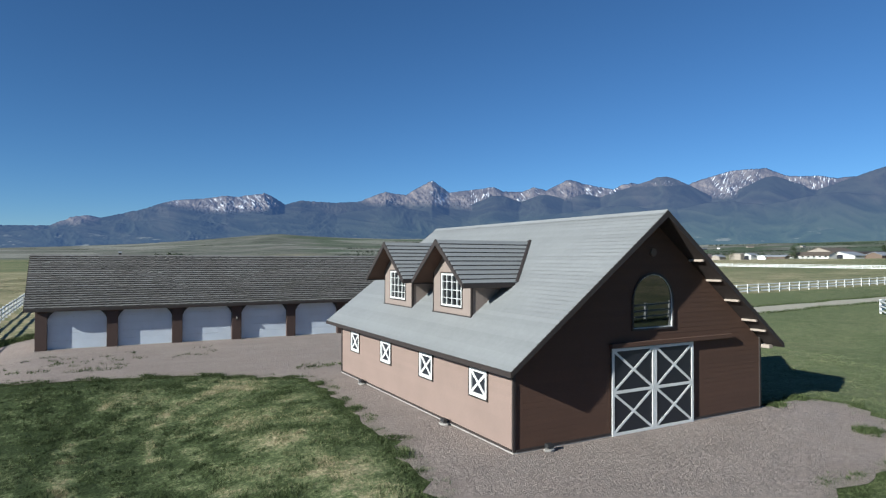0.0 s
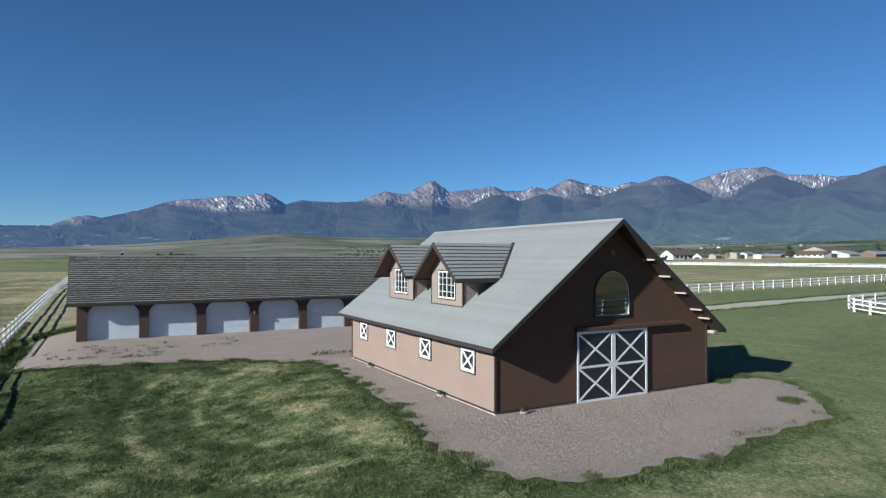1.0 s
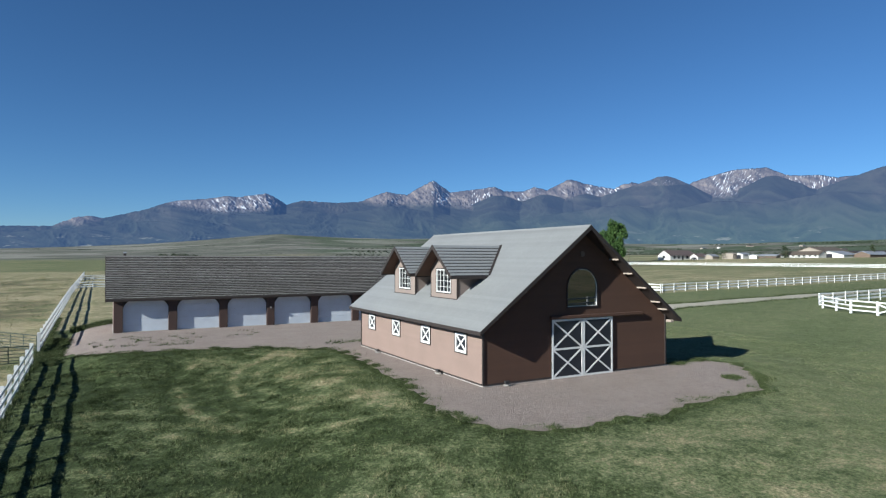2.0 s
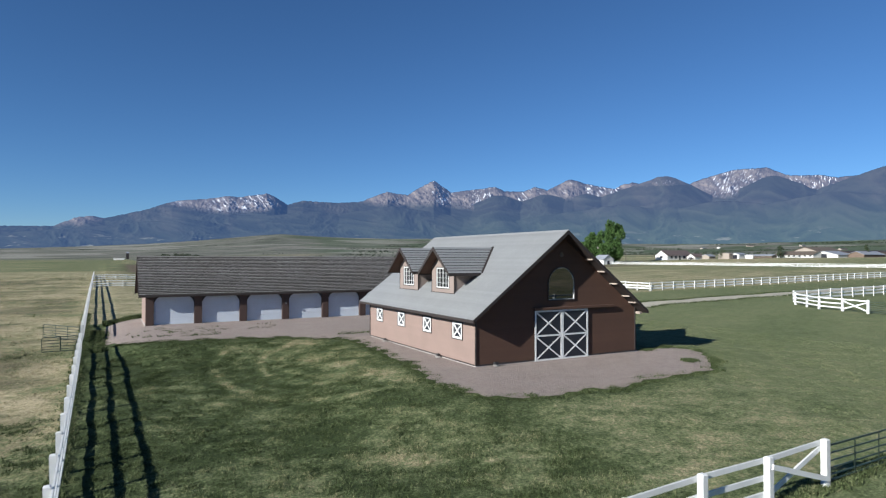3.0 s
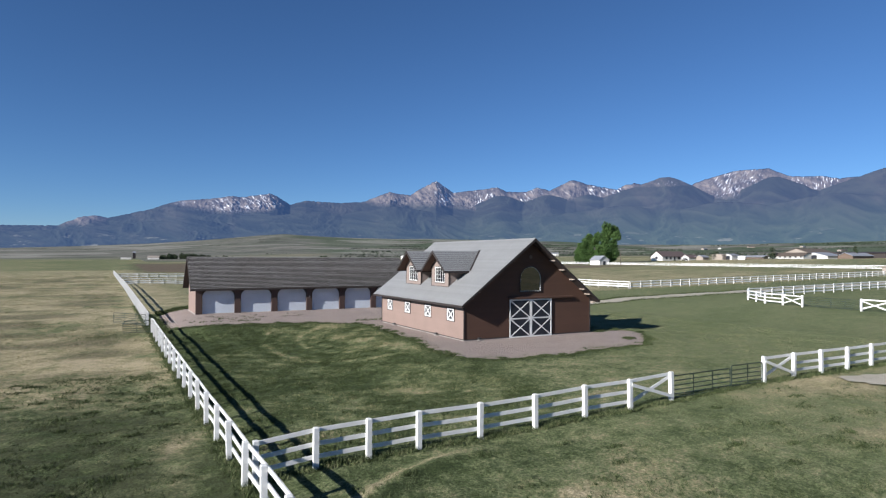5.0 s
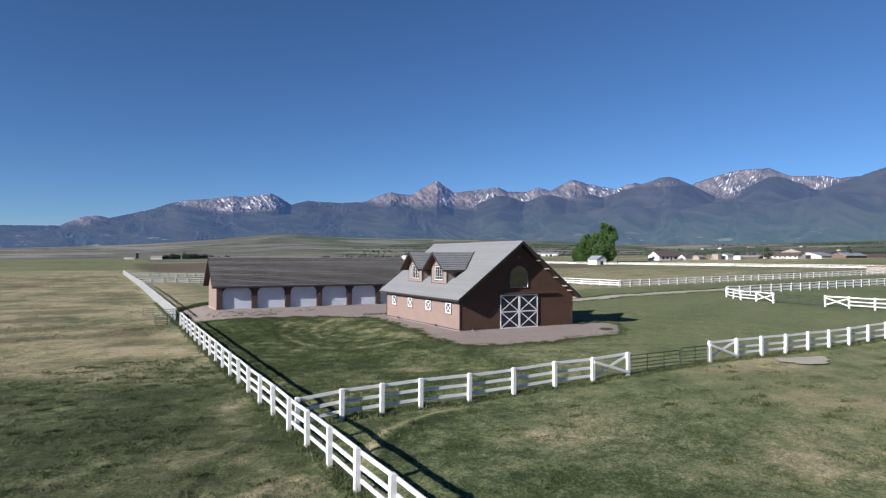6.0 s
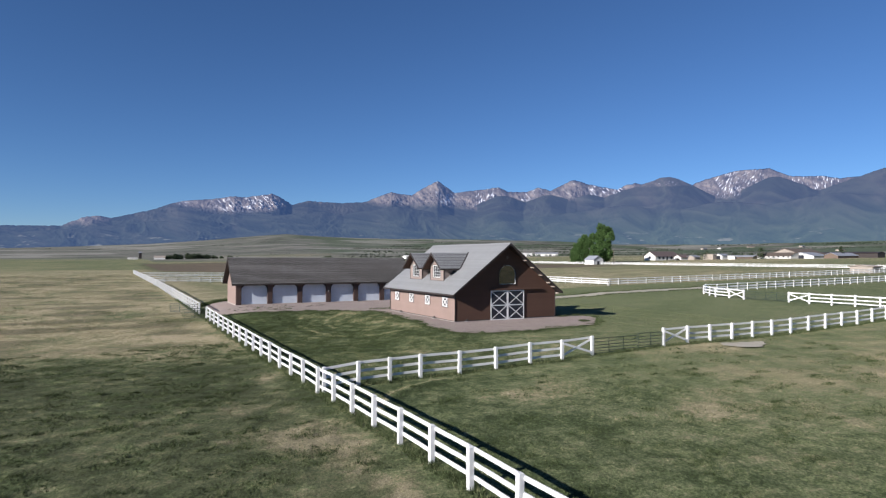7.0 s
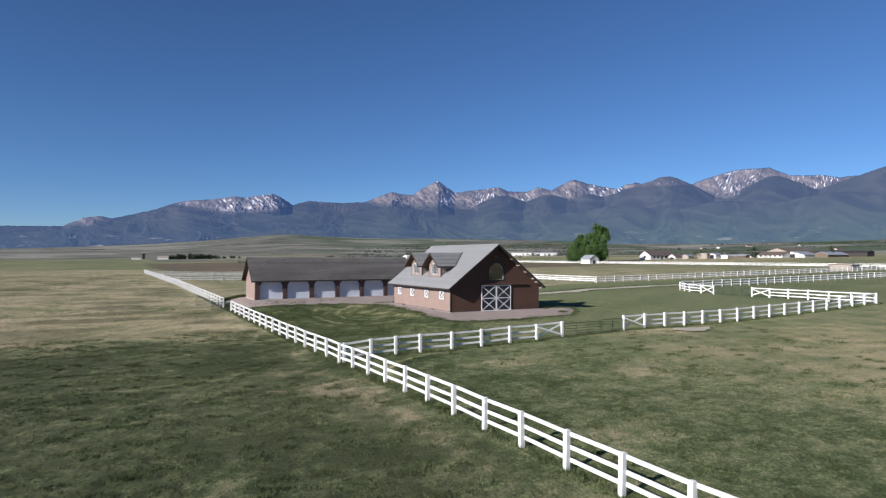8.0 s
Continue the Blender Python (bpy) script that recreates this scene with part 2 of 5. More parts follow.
# outline of the gravel yard, corner by corner
YARD = [(-3.9, -2.1), (-3.2, 2.7), (-2.7, 8.4), (-2.3, 16.0), (-5.2, 18.7), (-8.1, 20.2), (-10.4, 20.7), (-14.2, 21.4), (-16.6, 22.6), (-18.4, 25),
        (-19.8, 28.5), (-19.8, 42.5), (-17.2, 46), (14, 46), (20, 40), (18, 20), (14.2, 16), (13.9, 0.3), (17.4, 0.2), (18.0, -1.4), (16.6, -4.0),
        (13.5, -6.5), (9.2, -6.7), (6.0, -7.0), (4.5, -7.6), (3.2, -6.8), (0.7, -7.3), (-0.9, -7.0), (-3.2, -6.1), (-4.0, -4.2)]


def ragged(pts, step, jag, seed):
    r = np.random.default_rng(seed)
    out = []
    for a, b in zip(pts, pts[1:] + pts[:1]):
        a, b = np.array(a, float), np.array(b, float)
        n = max(1, int(np.hypot(*(b - a)) / step))
        nrm = np.array((b - a)[::-1]) * (1, -1) / np.hypot(*(b - a))
        for k in range(n):
            out.append(a + (b - a) * k / n + nrm * r.normal(0, jag) * (k > 0 or jag < 0.1))
    return np.array(out)


YARD_EDGE = ragged(YARD, 0.55, 0.16, 3)


def inside(x, y, poly):
    hit = np.zeros(x.shape, bool)
    for (x0, y0), (x1, y1) in zip(poly, np.roll(poly, -1, 0)):
        if y0 != y1:
            hit ^= ((y0 > y) != (y1 > y)) & (x < (x1 - x0) * (y - y0) / (y1 - y0) + x0)
    return hit


def off_edge(x, y, poly):
    d = np.full(x.shape, 1e9)
    for (x0, y0), (x1, y1) in zip(poly, np.roll(poly, -1, 0)):
        dx, dy = x1 - x0, y1 - y0
        s = np.clip(((x - x0) * dx + (y - y0) * dy) / (dx * dx + dy * dy), 0, 1)
        d = np.minimum(d, np.hypot(x - x0 - s * dx, y - y0 - s * dy))
    return d


CORE_YARD = np.array(YARD, float)
# the plain's rise toward the mountains: azimuth, height per thousand
FAN_AZ = (-40, -36, -31, -26.2, -22.7, -19.5, -17.1, -14.7, -11.7, -7.6, -1.3, 5, 11.3, 16.3, 23.3, 29.7, 33.5, 45)
FAN_MIL = (10, 11, 15, 19.5, 24.5, 29.5, 33.5, 37, 34, 31.5, 31, 29.5, 27, 24, 22.5, 24.5, 26.5, 29)
FALL_X = (-60, -25, -21, -18.3, -8, 0, 8, 14, 20, 26, 32, 38, 44, 50, 60, 235, 350, 700)
FALL_Z = (-1.45, -1.4, -1.32, -1.12, -0.98, -0.7, -0.48, -0.5, -0.47, -0.43, -0.24, -0.14, 0.1, 0.38, 0.58, 3.2, 7.0, 12.0)


def pad(x, y):
    """The yard's own surface: level round the buildings, falling off in front of the barn."""
    return -0.02 - 0.05 * np.clip(-0.8 - np.asarray(y, float), 0, 8) - 0.036 * np.clip(-15.0 - np.asarray(x, float), 0, 5.0) ** 2


BLEND = 5.0  # where the straw field turns to rank growth


def berm(x, y):
    """How far a spot lies outside the bend of the track by the pasture's fence corner."""
    return np.hypot(x + 12.6, y + 29.4) - 7.3


def swing(x, y):
    return np.clip((-10.5 - x) / 4, 0, 1) * np.clip((y + 29) / 3, 0, 1) * (y < -20.6)


def height(x, y):
    x, y = np.asarray(x, float), np.asarray(y, float)
    h = np.interp(x, FALL_X, FALL_Z) + 0.9 * np.clip((y - 15) / 85, 0, 1) * np.clip((12 - x) / 32, 0, 1)
    h = h + (0.28 * np.clip((y + 5) / 28, 0, 1) - 0.3 * np.clip((-36 - y) / 16, 0, 1)) * np.clip((2 - x) / 20, 0, 1)
    d = np.where(inside(x, y, CORE_YARD), 0.0, off_edge(x, y, CORE_YARD))
    w = np.clip(1 - (d - 0.3) / np.where(x < -17.5, np.interp(y, (22, 28), (5.0, 1.6)), 9.0), 0, 1)
    w = w * w * (3 - 2 * w)
    h = h * (1 - w) + pad(x, y) * w
    r = np.hypot(x + 12, y + 17)
    az = np.degrees(np.arctan2(x + 12, y + 17)) - 28.8
    rise = np.interp(az, FAN_AZ, FAN_MIL) * 3.2 + 8
    far = rise * (np.clip(r - 480, 0, None) / 2720) ** 1.8 + np.clip((r - 600) / 800, 0, 1) * 1.6 * wave(x, y, 900, 5)
    far = np.where(r > 3200, far - 0.05 * (r - 3200), far)
    far = far - 2.0 * np.clip((900 - r) / 400, 0, 1)
    h = np.where(r > 450, np.maximum(h, far), h)
    rough = np.clip(d / 3, 0, 1) * np.clip(1.5 - r / 200, 0, 1)
    h = h + 0.16 * np.exp(-(berm(x, y) / 0.5) ** 2) * swing(x, y)
    tuft = 0.55 + 0.75 * np.clip((-20.5 - x) / 2, 0, 1) * np.clip((30 - y) / 30, 0, 1) + 0.6 * np.clip((-21 - y) / 4, 0, 1) * np.clip((10 - x) / 12, 0, 1) * (x > -21)
    return h + rough * (0.03 * wave(x, y, 8, 11) + tuft * (0.03 * wave(x, y, 1.7, 12) + 0.026 * wave(x, y, 0.95, 13)))


# straw patches on the lawn: x, y, spread, strength
PATCHES = ((-5.5, 17.6, 1.9, 0.42), (-6.9, 20.4, 1.2, 0.3), (-6.3, 6.5, 1.2, 0.36), (-5.9, 2.3, 0.9, 0.34), (-4.9, -1.1, 1.2, 0.42), (-11.2, 16.8, 1.6, 0.28), (-4.0, 12.6, 0.9, 0.34), (-4.1, 8.6, 1.1, 0.34),
           (-7.2, 10.6, 1.3, 0.26), (-15.5, 4.1, 0.8, 0.26), (-14.6, 2.3, 0.6, 0.3), (-9.8, -10.4, 1.6, 0.36), (-13.4, -1.2, 1.6, 0.24), (-4.9, 1.4, 1.0, 0.26), (-8.9, -27.5, 2.4, 0.24), (-11.9, -28.5, 1.6, 0.22),
           (-5.3, -36.2, 1.6, 0.26), (11.5, -22.0, 3.0, 0.2), (-23.0, -13.9, 1.2, 0.3), (-26.2, -21.5, 2.2, 0.4), (-23.9, -29.9, 2.4, 0.5), (-25.5, -28.2, 1.8, 0.4), (-16.0, -45.0, 2.2, 0.24))


def dryness(x, y):
    """How dry the turf is at a spot, from lush (0) to straw (1)."""
    x, y = np.asarray(x, float), np.asarray(y, float)
    lawn = 0.225 + 0.08 * wave(x, y, 13, 21) + 0.17 * wave(x, y, 3.5, 22) - 0.12 * np.clip((-7 - x) / 6, 0, 1) * np.clip((y + 16) / 8, 0, 1)
    west = 0.8 + 0.2 * wave(x, y, 16, 23) + 0.12 * wave(x, y, 4.5, 24) - 0.62 * np.clip((BLEND + 3 * wave(x, y, 7, 47) - y) / 14, 0, 1) + 0.2 * wave(x, y, 2.2, 48) * np.clip((BLEND - y) / 10, 0, 1)
    south = 0.28 + 0.1 * wave(x, y, 11, 25) + 0.12 * wave(x, y, 4, 26) + 0.2 * np.clip((x + 12) / 18, 0, 1) + 0.16 * np.clip((x + 8) / 8, 0, 1) * np.clip((-27 - y) / 8, 0, 1)
    east = 0.44 + 0.05 * wave(x, y, 18, 27)
    k = np.clip((x - 6 + 0.4 * np.clip(-y, 0, 20)) / 16, 0, 1)
    d = np.where(y < -20.7, south + 0.06 * k, lawn * (1 - k) + east * k)
    d = np.where((y > 46) & (x < 60), 0.64 + 0.16 * np.clip((-12 - x) / 4, 0, 1) + 0.14 * wave(x, y, 14, 28), d)
    d = np.where((y > 48) & (x >= 60), 0.74 - 0.14 * np.clip((x - 110) / 90, 0, 1) + 0.2 * wave(x, y, 12, 29), d)
    d = d + 0.3 * np.clip((-4 - y) / 4, 0, 1) * np.clip((y + 20.7) / 2, 0, 1) * np.clip((x + 6) / 8, 0, 1) * (1 - k)
    d = np.where(x < -21.6, west, d)
    for px, py, w, k in PATCHES:
        d = d + 1.5 * k * np.exp(-(((x - px) ** 2 + (y - py) ** 2) / w ** 2) * (1 + 0.5 * wave(x, y, 1.3, 46)))
    d = d + 0.4 * np.exp(-((x + 23.5 + 0.4 * wave(y, 0 * y, 9, 43)) / 0.9) ** 2) * np.clip((y + 52) / 10, 0, 1) * np.clip((-8 - y) / 10, 0, 1)
    # wheel tracks turning round on the lawn
    rho, arc = (np.abs(x + 4.0) ** 2.6 + (np.abs(y - 9.0) / 1.15) ** 2.6) ** (1 / 2.6), np.clip((-6.0 - x) / 2, 0, 1) * np.clip((18.5 - y) / 2, 0, 1) * (x > -20)
    arc = arc * np.clip(0.6 + 0.8 * wave(x, y, 2.2, 45), 0.0, 1.3)
    d = d + arc * sum(k * np.exp(-((rho - c) / 0.3) ** 2) for c, k in ((9.5, 0.6), (10.4, -0.4), (8.6, -0.3), (6.6, 0.5), (7.35, -0.36), (5.3, 0.36), (4.4, -0.24)))
    # a worn track swinging round inside the fence corner of the front pasture
    d = d + (0.55 * np.exp(-((berm(x, y) - 0.45) / 0.3) ** 2) - 0.3 * np.exp(-((berm(x, y) + 0.35) / 0.4) ** 2)) * swing(x, y)
    near = np.exp(-(off_edge(x, y, CORE_YARD) / 1.3) ** 2)
    d = np.where((y < 25) & (x < 12), d * (1 - 0.75 * near) + 0.05 * near, d)
    d = d - 0.1 * np.clip((-10 - x) / 3, 0, 1) * (x > -21) * np.clip((y - 13.5) / 4, 0, 1) * np.clip((24 - y) / 3, 0, 1)
    r = np.hypot(x + 12, y + 17)
    band = 0.62 + 0.22 * wave(x * 0.5, y * 1.6, 320, 30) + 0.12 * wave(x, y * 2, 90, 31)
    band = np.where((r > 330) & (r < 1000) & (x < 16), 0.5 + 0.12 * wave(x, y * 2.5, 70, 39), band)
    k = np.clip((r - 240) / 60, 0, 1)
    return d * (1 - k) + band * k


def evenness(x, y):
    """Where the sward is grazed short and even: the pastures to the east."""
    k = np.clip((x - 4 + 0.3 * np.clip(-y, 0, 20)) / 16, 0, 1)
    return 0.6 * np.where(y < -20.7, np.clip((x + 9 - 0.2 * (-21 - y)) / 11, 0, 1), k) * np.clip((110 - x) / 30, 0, 1) * (y < 48)


def brushy(x, y):
    """Dark rank growth: brown brush beyond the garage, olive rough in the west field."""
    r = np.hypot(x + 12, y + 17)
    b = np.clip((y - 178) / 10, 0, 1) * np.clip((300 - y) / 25, 0, 1) * np.clip((x - 90) / 20, 0, 1) * np.clip((260 - x) / 60, 0, 1)
    b = np.maximum(b, np.clip((r - 265 - 20 * wave(x, y, 60, 37)) / 35, 0, 1) * np.clip((720 - r) / 80, 0, 1) * np.clip((x + 17 - 0.02 * (r - 280)) / 9, 0, 1) * np.clip((180 - x) / 40, 0, 1))
    b = np.maximum(b, 1.6 * np.clip(wave(x * 0.4, y, 9, 38) - 0.05, 0, 0.45) * np.clip((-21 - x) / 4, 0, 1) * np.clip((y + 5) / 20, 0, 1) * np.clip((230 - y) / 60, 0, 1))
    rough = np.clip((BLEND - 2 + 3 * wave(x, y, 7, 47) - y) / 12, 0, 1) * np.clip((-20 - x) / 5, 0, 1) * np.clip(0.72 + 0.3 * wave(x, y, 9, 35) + 0.6 * wave(x, y * 1.2, 2.6, 44), 0, 1)
    rough = rough + 0.3 * np.clip((-24 - y) / 14, 0, 1) * np.clip((x + 20) / 4, 0, 1) * np.clip(0.4 + 0.4 * wave(x, y, 8, 36), 0, 1) * np.clip((14 - x) / 20, 0, 1)
    return np.maximum(0.85 * b, np.minimum(0.85 * rough, 0.54) * (y < 60))


def spaced(lo, hi, step, end, grow):
    mid = list(np.arange(lo, hi + 0.01, step))
    out, s = [], step
    while (mid[-1] if not out else out[-1]) < end:
        s *= grow
        out.append((mid[-1] if not out else out[-1]) + s)
    left, s = [], step
    while (mid[0] if not left else left[-1]) > -end:
        s *= grow
        left.append((mid[0] if not left else left[-1]) - s)
    return np.array(left[::-1] + mid + out)


def sheet(name, xs, ys, zfun, material):
    gx, gy = np.meshgrid(xs, ys)
    gz = zfun(gx, gy)
    nx, ny = len(xs), len(ys)
    co = np.stack([gx, gy, gz], -1).reshape(-1, 3)
    i = np.arange(nx * ny).reshape(ny, nx)
    q = np.stack([i[:-1, :-1], i[:-1, 1:], i[1:, 1:], i[1:, :-1]], -1).reshape(-1, 4)
    return quads(name, co, q, material), co


def quads(name, co, faces, material):
    me = bpy.data.meshes.new(name)
    n, k = faces.shape
    me.vertices.add(len(co))
    me.vertices.foreach_set("co", np.ascontiguousarray(co, np.float32).ravel())
    me.loops.add(n * k)
    me.loops.foreach_set("vertex_index", faces.astype(np.int32).ravel())
    me.polygons.add(n)
    me.polygons.foreach_set("loop_start", np.arange(0, n * k, k, dtype=np.int32))
    me.update(calc_edges=True)
    me.materials.append(material)
    return me


def field(me, name, values):
    a = me.attributes.new(name, "FLOAT", "POINT")
    a.data.foreach_set("value", np.ascontiguousarray(values, np.float32))


gx = spaced(-58, 36, 0.3, 3900, 1.05)
gy = spaced(-66, 26, 0.3, 3900, 1.05)
ground_mesh, gco = sheet("ground", gx, gy, height, TURF)
field(ground_mesh, "dry", dryness(gco[:, 0], gco[:, 1]))
rr = np.hypot(gco[:, 0] + 12, gco[:, 1] + 17)
field(ground_mesh, "sage", np.clip((rr - np.where(gco[:, 0] < 16, 940, 720)) / 160, 0, 1) * np.clip(0.85 + 1.6 * np.clip((rr - 1100) / 900, 0, 1) + 0.42 * wave(np.arctan2(gco[:, 0], gco[:, 1]) * 900, rr, 330, 33) + 0.34 * wave(np.arctan2(gco[:, 0], gco[:, 1]) * 500, rr, 95, 34), 0.05, 1))
gaz = np.degrees(np.arctan2(gco[:, 0] + 12, gco[:, 1] + 17)) - 28.8
field(ground_mesh, "farm", 0.1 + 0.9 * np.clip((gaz + 15 + 3 * wave(rr, gaz * 20, 400, 49)) / 5, 0, 1))
field(ground_mesh, "brush", brushy(gco[:, 0], gco[:, 1]))
field(ground_mesh, "even", evenness(gco[:, 0], gco[:, 1]))
ground_mesh.polygons.foreach_set("use_smooth", np.ones(len(ground_mesh.polygons), bool))
tagged(new("ground", ground_mesh), "mottled green and straw pasture reaching to the horizon", "ground", kind="structure")

bm = bmesh.new()
ring = [bm.verts.new((x, y, 0)) for x, y in YARD_EDGE]
edges = [bm.edges.new((a, b)) for a, b in zip(ring, ring[1:] + ring[:1])]
bmesh.ops.triangle_fill(bm, edges=edges, use_beauty=True)
for axis, lines in (((1, 0, 0), np.array((-19.6, -19, -18, -17, -16, -14, -12, -10, -8, -6, -4, -2, 0, 2, 4, 6, 8, 10, 12, 14, 16))), ((0, 1, 0), np.arange(-6.4, 45, 1.6))):
    for c in lines:
        bmesh.ops.bisect_plane(bm, geom=list(bm.verts) + list(bm.edges) + list(bm.faces), plane_co=Vector(axis) * c, plane_no=axis)
for v in bm.verts:
    v.co.z = float(pad(v.co.x, v.co.y)) + 0.05
tagged(new("gravel_yard", done("gravel_yard", bm, GRAVEL)), "pinkish crushed gravel yard with ragged grassy edges", "gravel yard", kind="structure")

# the dirt lane between the far paddocks
bm = bmesh.new()
lane_x = np.concatenate([np.arange(15, 80, 1.5), np.arange(80, 330, 6.0)])
near = 27.0 + 0.35 * wave(lane_x, 0 * lane_x, 9, 41) + 2.0 * np.clip((40 - lane_x) / 25, 0, 1)
wide = 4.6 + 0.35 * wave(lane_x, 0 * lane_x + 40, 8, 42)
rows = [[bm.verts.new((x, y0 + w * k / 4, z)) for k, z in enumerate(height(np.full(5, x), y0 + w * np.arange(5) / 4) + np.array((0.02, 0.07, 0.08, 0.07, 0.02)))]
        for x, y0, w in zip(lane_x, near, wide)]
for a, b in zip(rows, rows[1:]):
    for k in range(4):
        bm.faces.new((a[k], b[k], b[k + 1], a[k + 1]))
tagged(new("dirt_lane", done("dirt_lane", bm, DIRT)), "pale dirt lane running between white fenced paddocks", "dirt lane", kind="structure")

# a bare gravel patch outside the paddock gate
bm = bmesh.new()
ang = np.linspace(0, 6.283, 26, endpoint=False)
rad = 1 + 0.16 * np.sin(3 * ang + 1) + 0.1 * np.sin(7 * ang)
px, py = 15.4 + 2.3 * rad * np.cos(ang), -23.1 + 1.35 * rad * np.sin(ang)
bm.faces.new([bm.verts.new((x, y, z + 0.1)) for x, y, z in zip(px, py, height(px, py))])
tagged(new("gravel_patch", done("gravel_patch", bm, DIRT)), "small bare patch of gravel in the pasture", "gravel patch", kind="structure")

# ---- mountains ----
# summits and saddles of the skyline: azimuth off the view's middle in degrees, height per thousand of distance
SKY_AZ = (-62, -45, -35.9, -33.8, -32.3, -30.7, -29.8, -28.7, -25.8, -23.7, -20.2, -19.1, -18.4, -15.9, -15.2, -14.1, -12.7, -9.6, -7.6, -5.0, -4.2, -3.1, -2.1, -0.7, 0.9, 3.0, 5.1, 5.9,
          7.7, 8.7, 9.8, 10.5, 11.6, 12.1, 13.3, 15.8, 16.5, 17.4, 18.2, 20.4, 22.0, 23.3, 25.5, 28.0, 29.7, 31.8, 33.0, 34.3, 36.0, 40, 62)
SKY_MIL = (30, 38, 41.8, 42.3, 43.1, 56.6, 58.8, 56.2, 69.5, 83.6, 91.0, 95.3, 93.1, 100.7, 95.7, 83.7, 90.6, 88.1, 90.5, 107.7, 104.2, 102.5, 113.8, 126.9, 106.6, 111.2, 115.7, 108.2,
           107.9, 115.0, 109.3, 114.5, 124.2, 125.8, 118.1, 108.9, 115.6, 118.7, 114.5, 118.3, 112.9, 120.6, 130.4, 131.9, 117.9, 116.2, 111.8, 112.5, 118.4, 112, 90)
# wooded hills in front: azimuth, height per thousand, fall per degree to either side, distance
FOOT = ((-30, 40, 1.6, 1.6, 3700), (-23, 58, 2.2, 2.4, 3900), (-12, 74, 2.4, 2.2, 4100), (-4, 84, 3.0, 3.0, 4100), (5.4, 103, 8, 7, 4450), (9.6, 103, 7, 6, 4450), (13.4, 103, 7, 6, 4450),
        (20.4, 127.3, 6, 10, 4450), (28.3, 120.5, 10, 9, 4450), (37.6, 134, 6.2, 4, 4450), (16, 84, 2.6, 2.6, 3900), (25, 86, 2.6, 3, 3900), (33, 92, 3, 3, 3900))
SNOWY = ((-23.6, 1.3, 0.6), (-20.0, 1.8, 0.7), (-17.0, 1.6, 1.1), (-4.6, 0.9, 0.5), (-0.4, 0.9, 1.1), (3.4, 1.3, 1.2), (7.6, 1.4, 0.8), (11.0, 0.6, 0.5), (13.4, 1.0, 1.1), (15.2, 0.7, 1.1),
         (19.9, 1.0, 0.8), (24.4, 0.9, 1.0), (26.2, 1.0, 0.9), (29.6, 0.9, 0.9), (31.6, 0.9, 1.2), (-35, 1.4, 0.7))
# upper edge of the woods: azimuth, height per thousand
WOODS_AZ = (-40, -32.5, -31, -29.5, -28.3, -25, -24, -20.5, -16.5, -14.5, -9, -6.5, -5, 0, 2.5, 5, 12.5, 15.5, 20, 24, 31, 33, 34, 40)
WOODS_MIL = (50, 48, 49, 56, 78, 88, 80, 72, 76, 92, 96, 88, 89, 89, 83, 92, 98, 93, 100, 93, 97, 106, 126, 130)


def ridged(x, y, size, seed, octaves=5):
    out, amp, tot = 0, 1.0, 0
    for k in range(octaves):
        out = out + amp * (1 - np.abs(wave(x, y, size, seed + k)) * 1.3)
        tot += amp
        amp *= 0.5
        size *= 0.47
    return out / tot


m_az = np.arange(-62, 62.01, 0.065)
m_r = np.concatenate([np.linspace(2450, 4850, 130), [4870, 4890]])
A, R = np.meshgrid(m_az, m_r)
crest = np.interp(m_az, SKY_AZ, SKY_MIL)
T = np.clip((R - 2450) / 2400, 0, 1)
AZ = np.radians(A + 28.8)
MX, MY = -24 + R * np.sin(AZ), -40 + R * np.cos(AZ)
across = A * 80
warp = 110 * wave(across, R * 0.6, 600, 68)
body = np.convolve(np.pad(crest, 45, "edge"), np.hanning(91) / np.hanning(91).sum(), "valid")
sharp = np.clip((T - 0.5) / 0.42, 0, 1)
top = body[None, :] * (1 - sharp) + crest[None, :] * sharp + 1.5 * (ridged(A * 60 + 0.3 * warp, R * 0.8, 70, 60) - 0.55) * np.clip((T - 0.8) / 0.15, 0, 1)
low = np.interp(A, FAN_AZ, FAN_MIL) - 28
mil_z = low + (top - low) * (0.45 * T + 0.55 * T ** 1.7)
mil_z = mil_z + 0.35 * (crest - body)[None, :] * np.clip(1 - np.abs(T - 0.72) / 0.28, 0, 1)
wooded = np.zeros(mil_z.shape, bool)
for a, hgt, fall_l, fall_r, r0 in FOOT:
    bend = A - a + 0.5 * wave(R, 0 * R + 50 * a, 700, 90)
    side = np.where(bend < 0, fall_l, fall_r)
    dome = low + np.clip(hgt - low - side * (np.sqrt(bend ** 2 + 0.35) - 0.59), 0, None) * np.where(R < r0, 0.45 * (R - 2450) / (r0 - 2450) + 0.55 * np.clip((R - 2450) / (r0 - 2450), 0, 1) ** 1.7, np.clip(1 - (R - r0) / 700, 0, 1))
    wooded = wooded | (dome > mil_z + 0.3)
    mil_z = np.maximum(mil_z, dome)
spur = ridged(across + warp, R * 0.6 - warp, 300, 70, 6)
gullies = ridged(across - 0.6 * warp, R * 0.8 + warp, 120, 80, 4)
calm = np.clip((1 - T) * 6, 0.03, 1) * np.clip(T * 4, 0, 1)
bare = np.clip((mil_z - np.interp(A - 0.5, WOODS_AZ, WOODS_MIL)) / 14 + 0.5, 0, 1) * ~wooded
MZ = 6.8 + mil_z * R / 1000 + calm * ((9 + 62 * bare) * (spur - 0.6) + (1 + 52 * bare) * (gullies - 0.6))
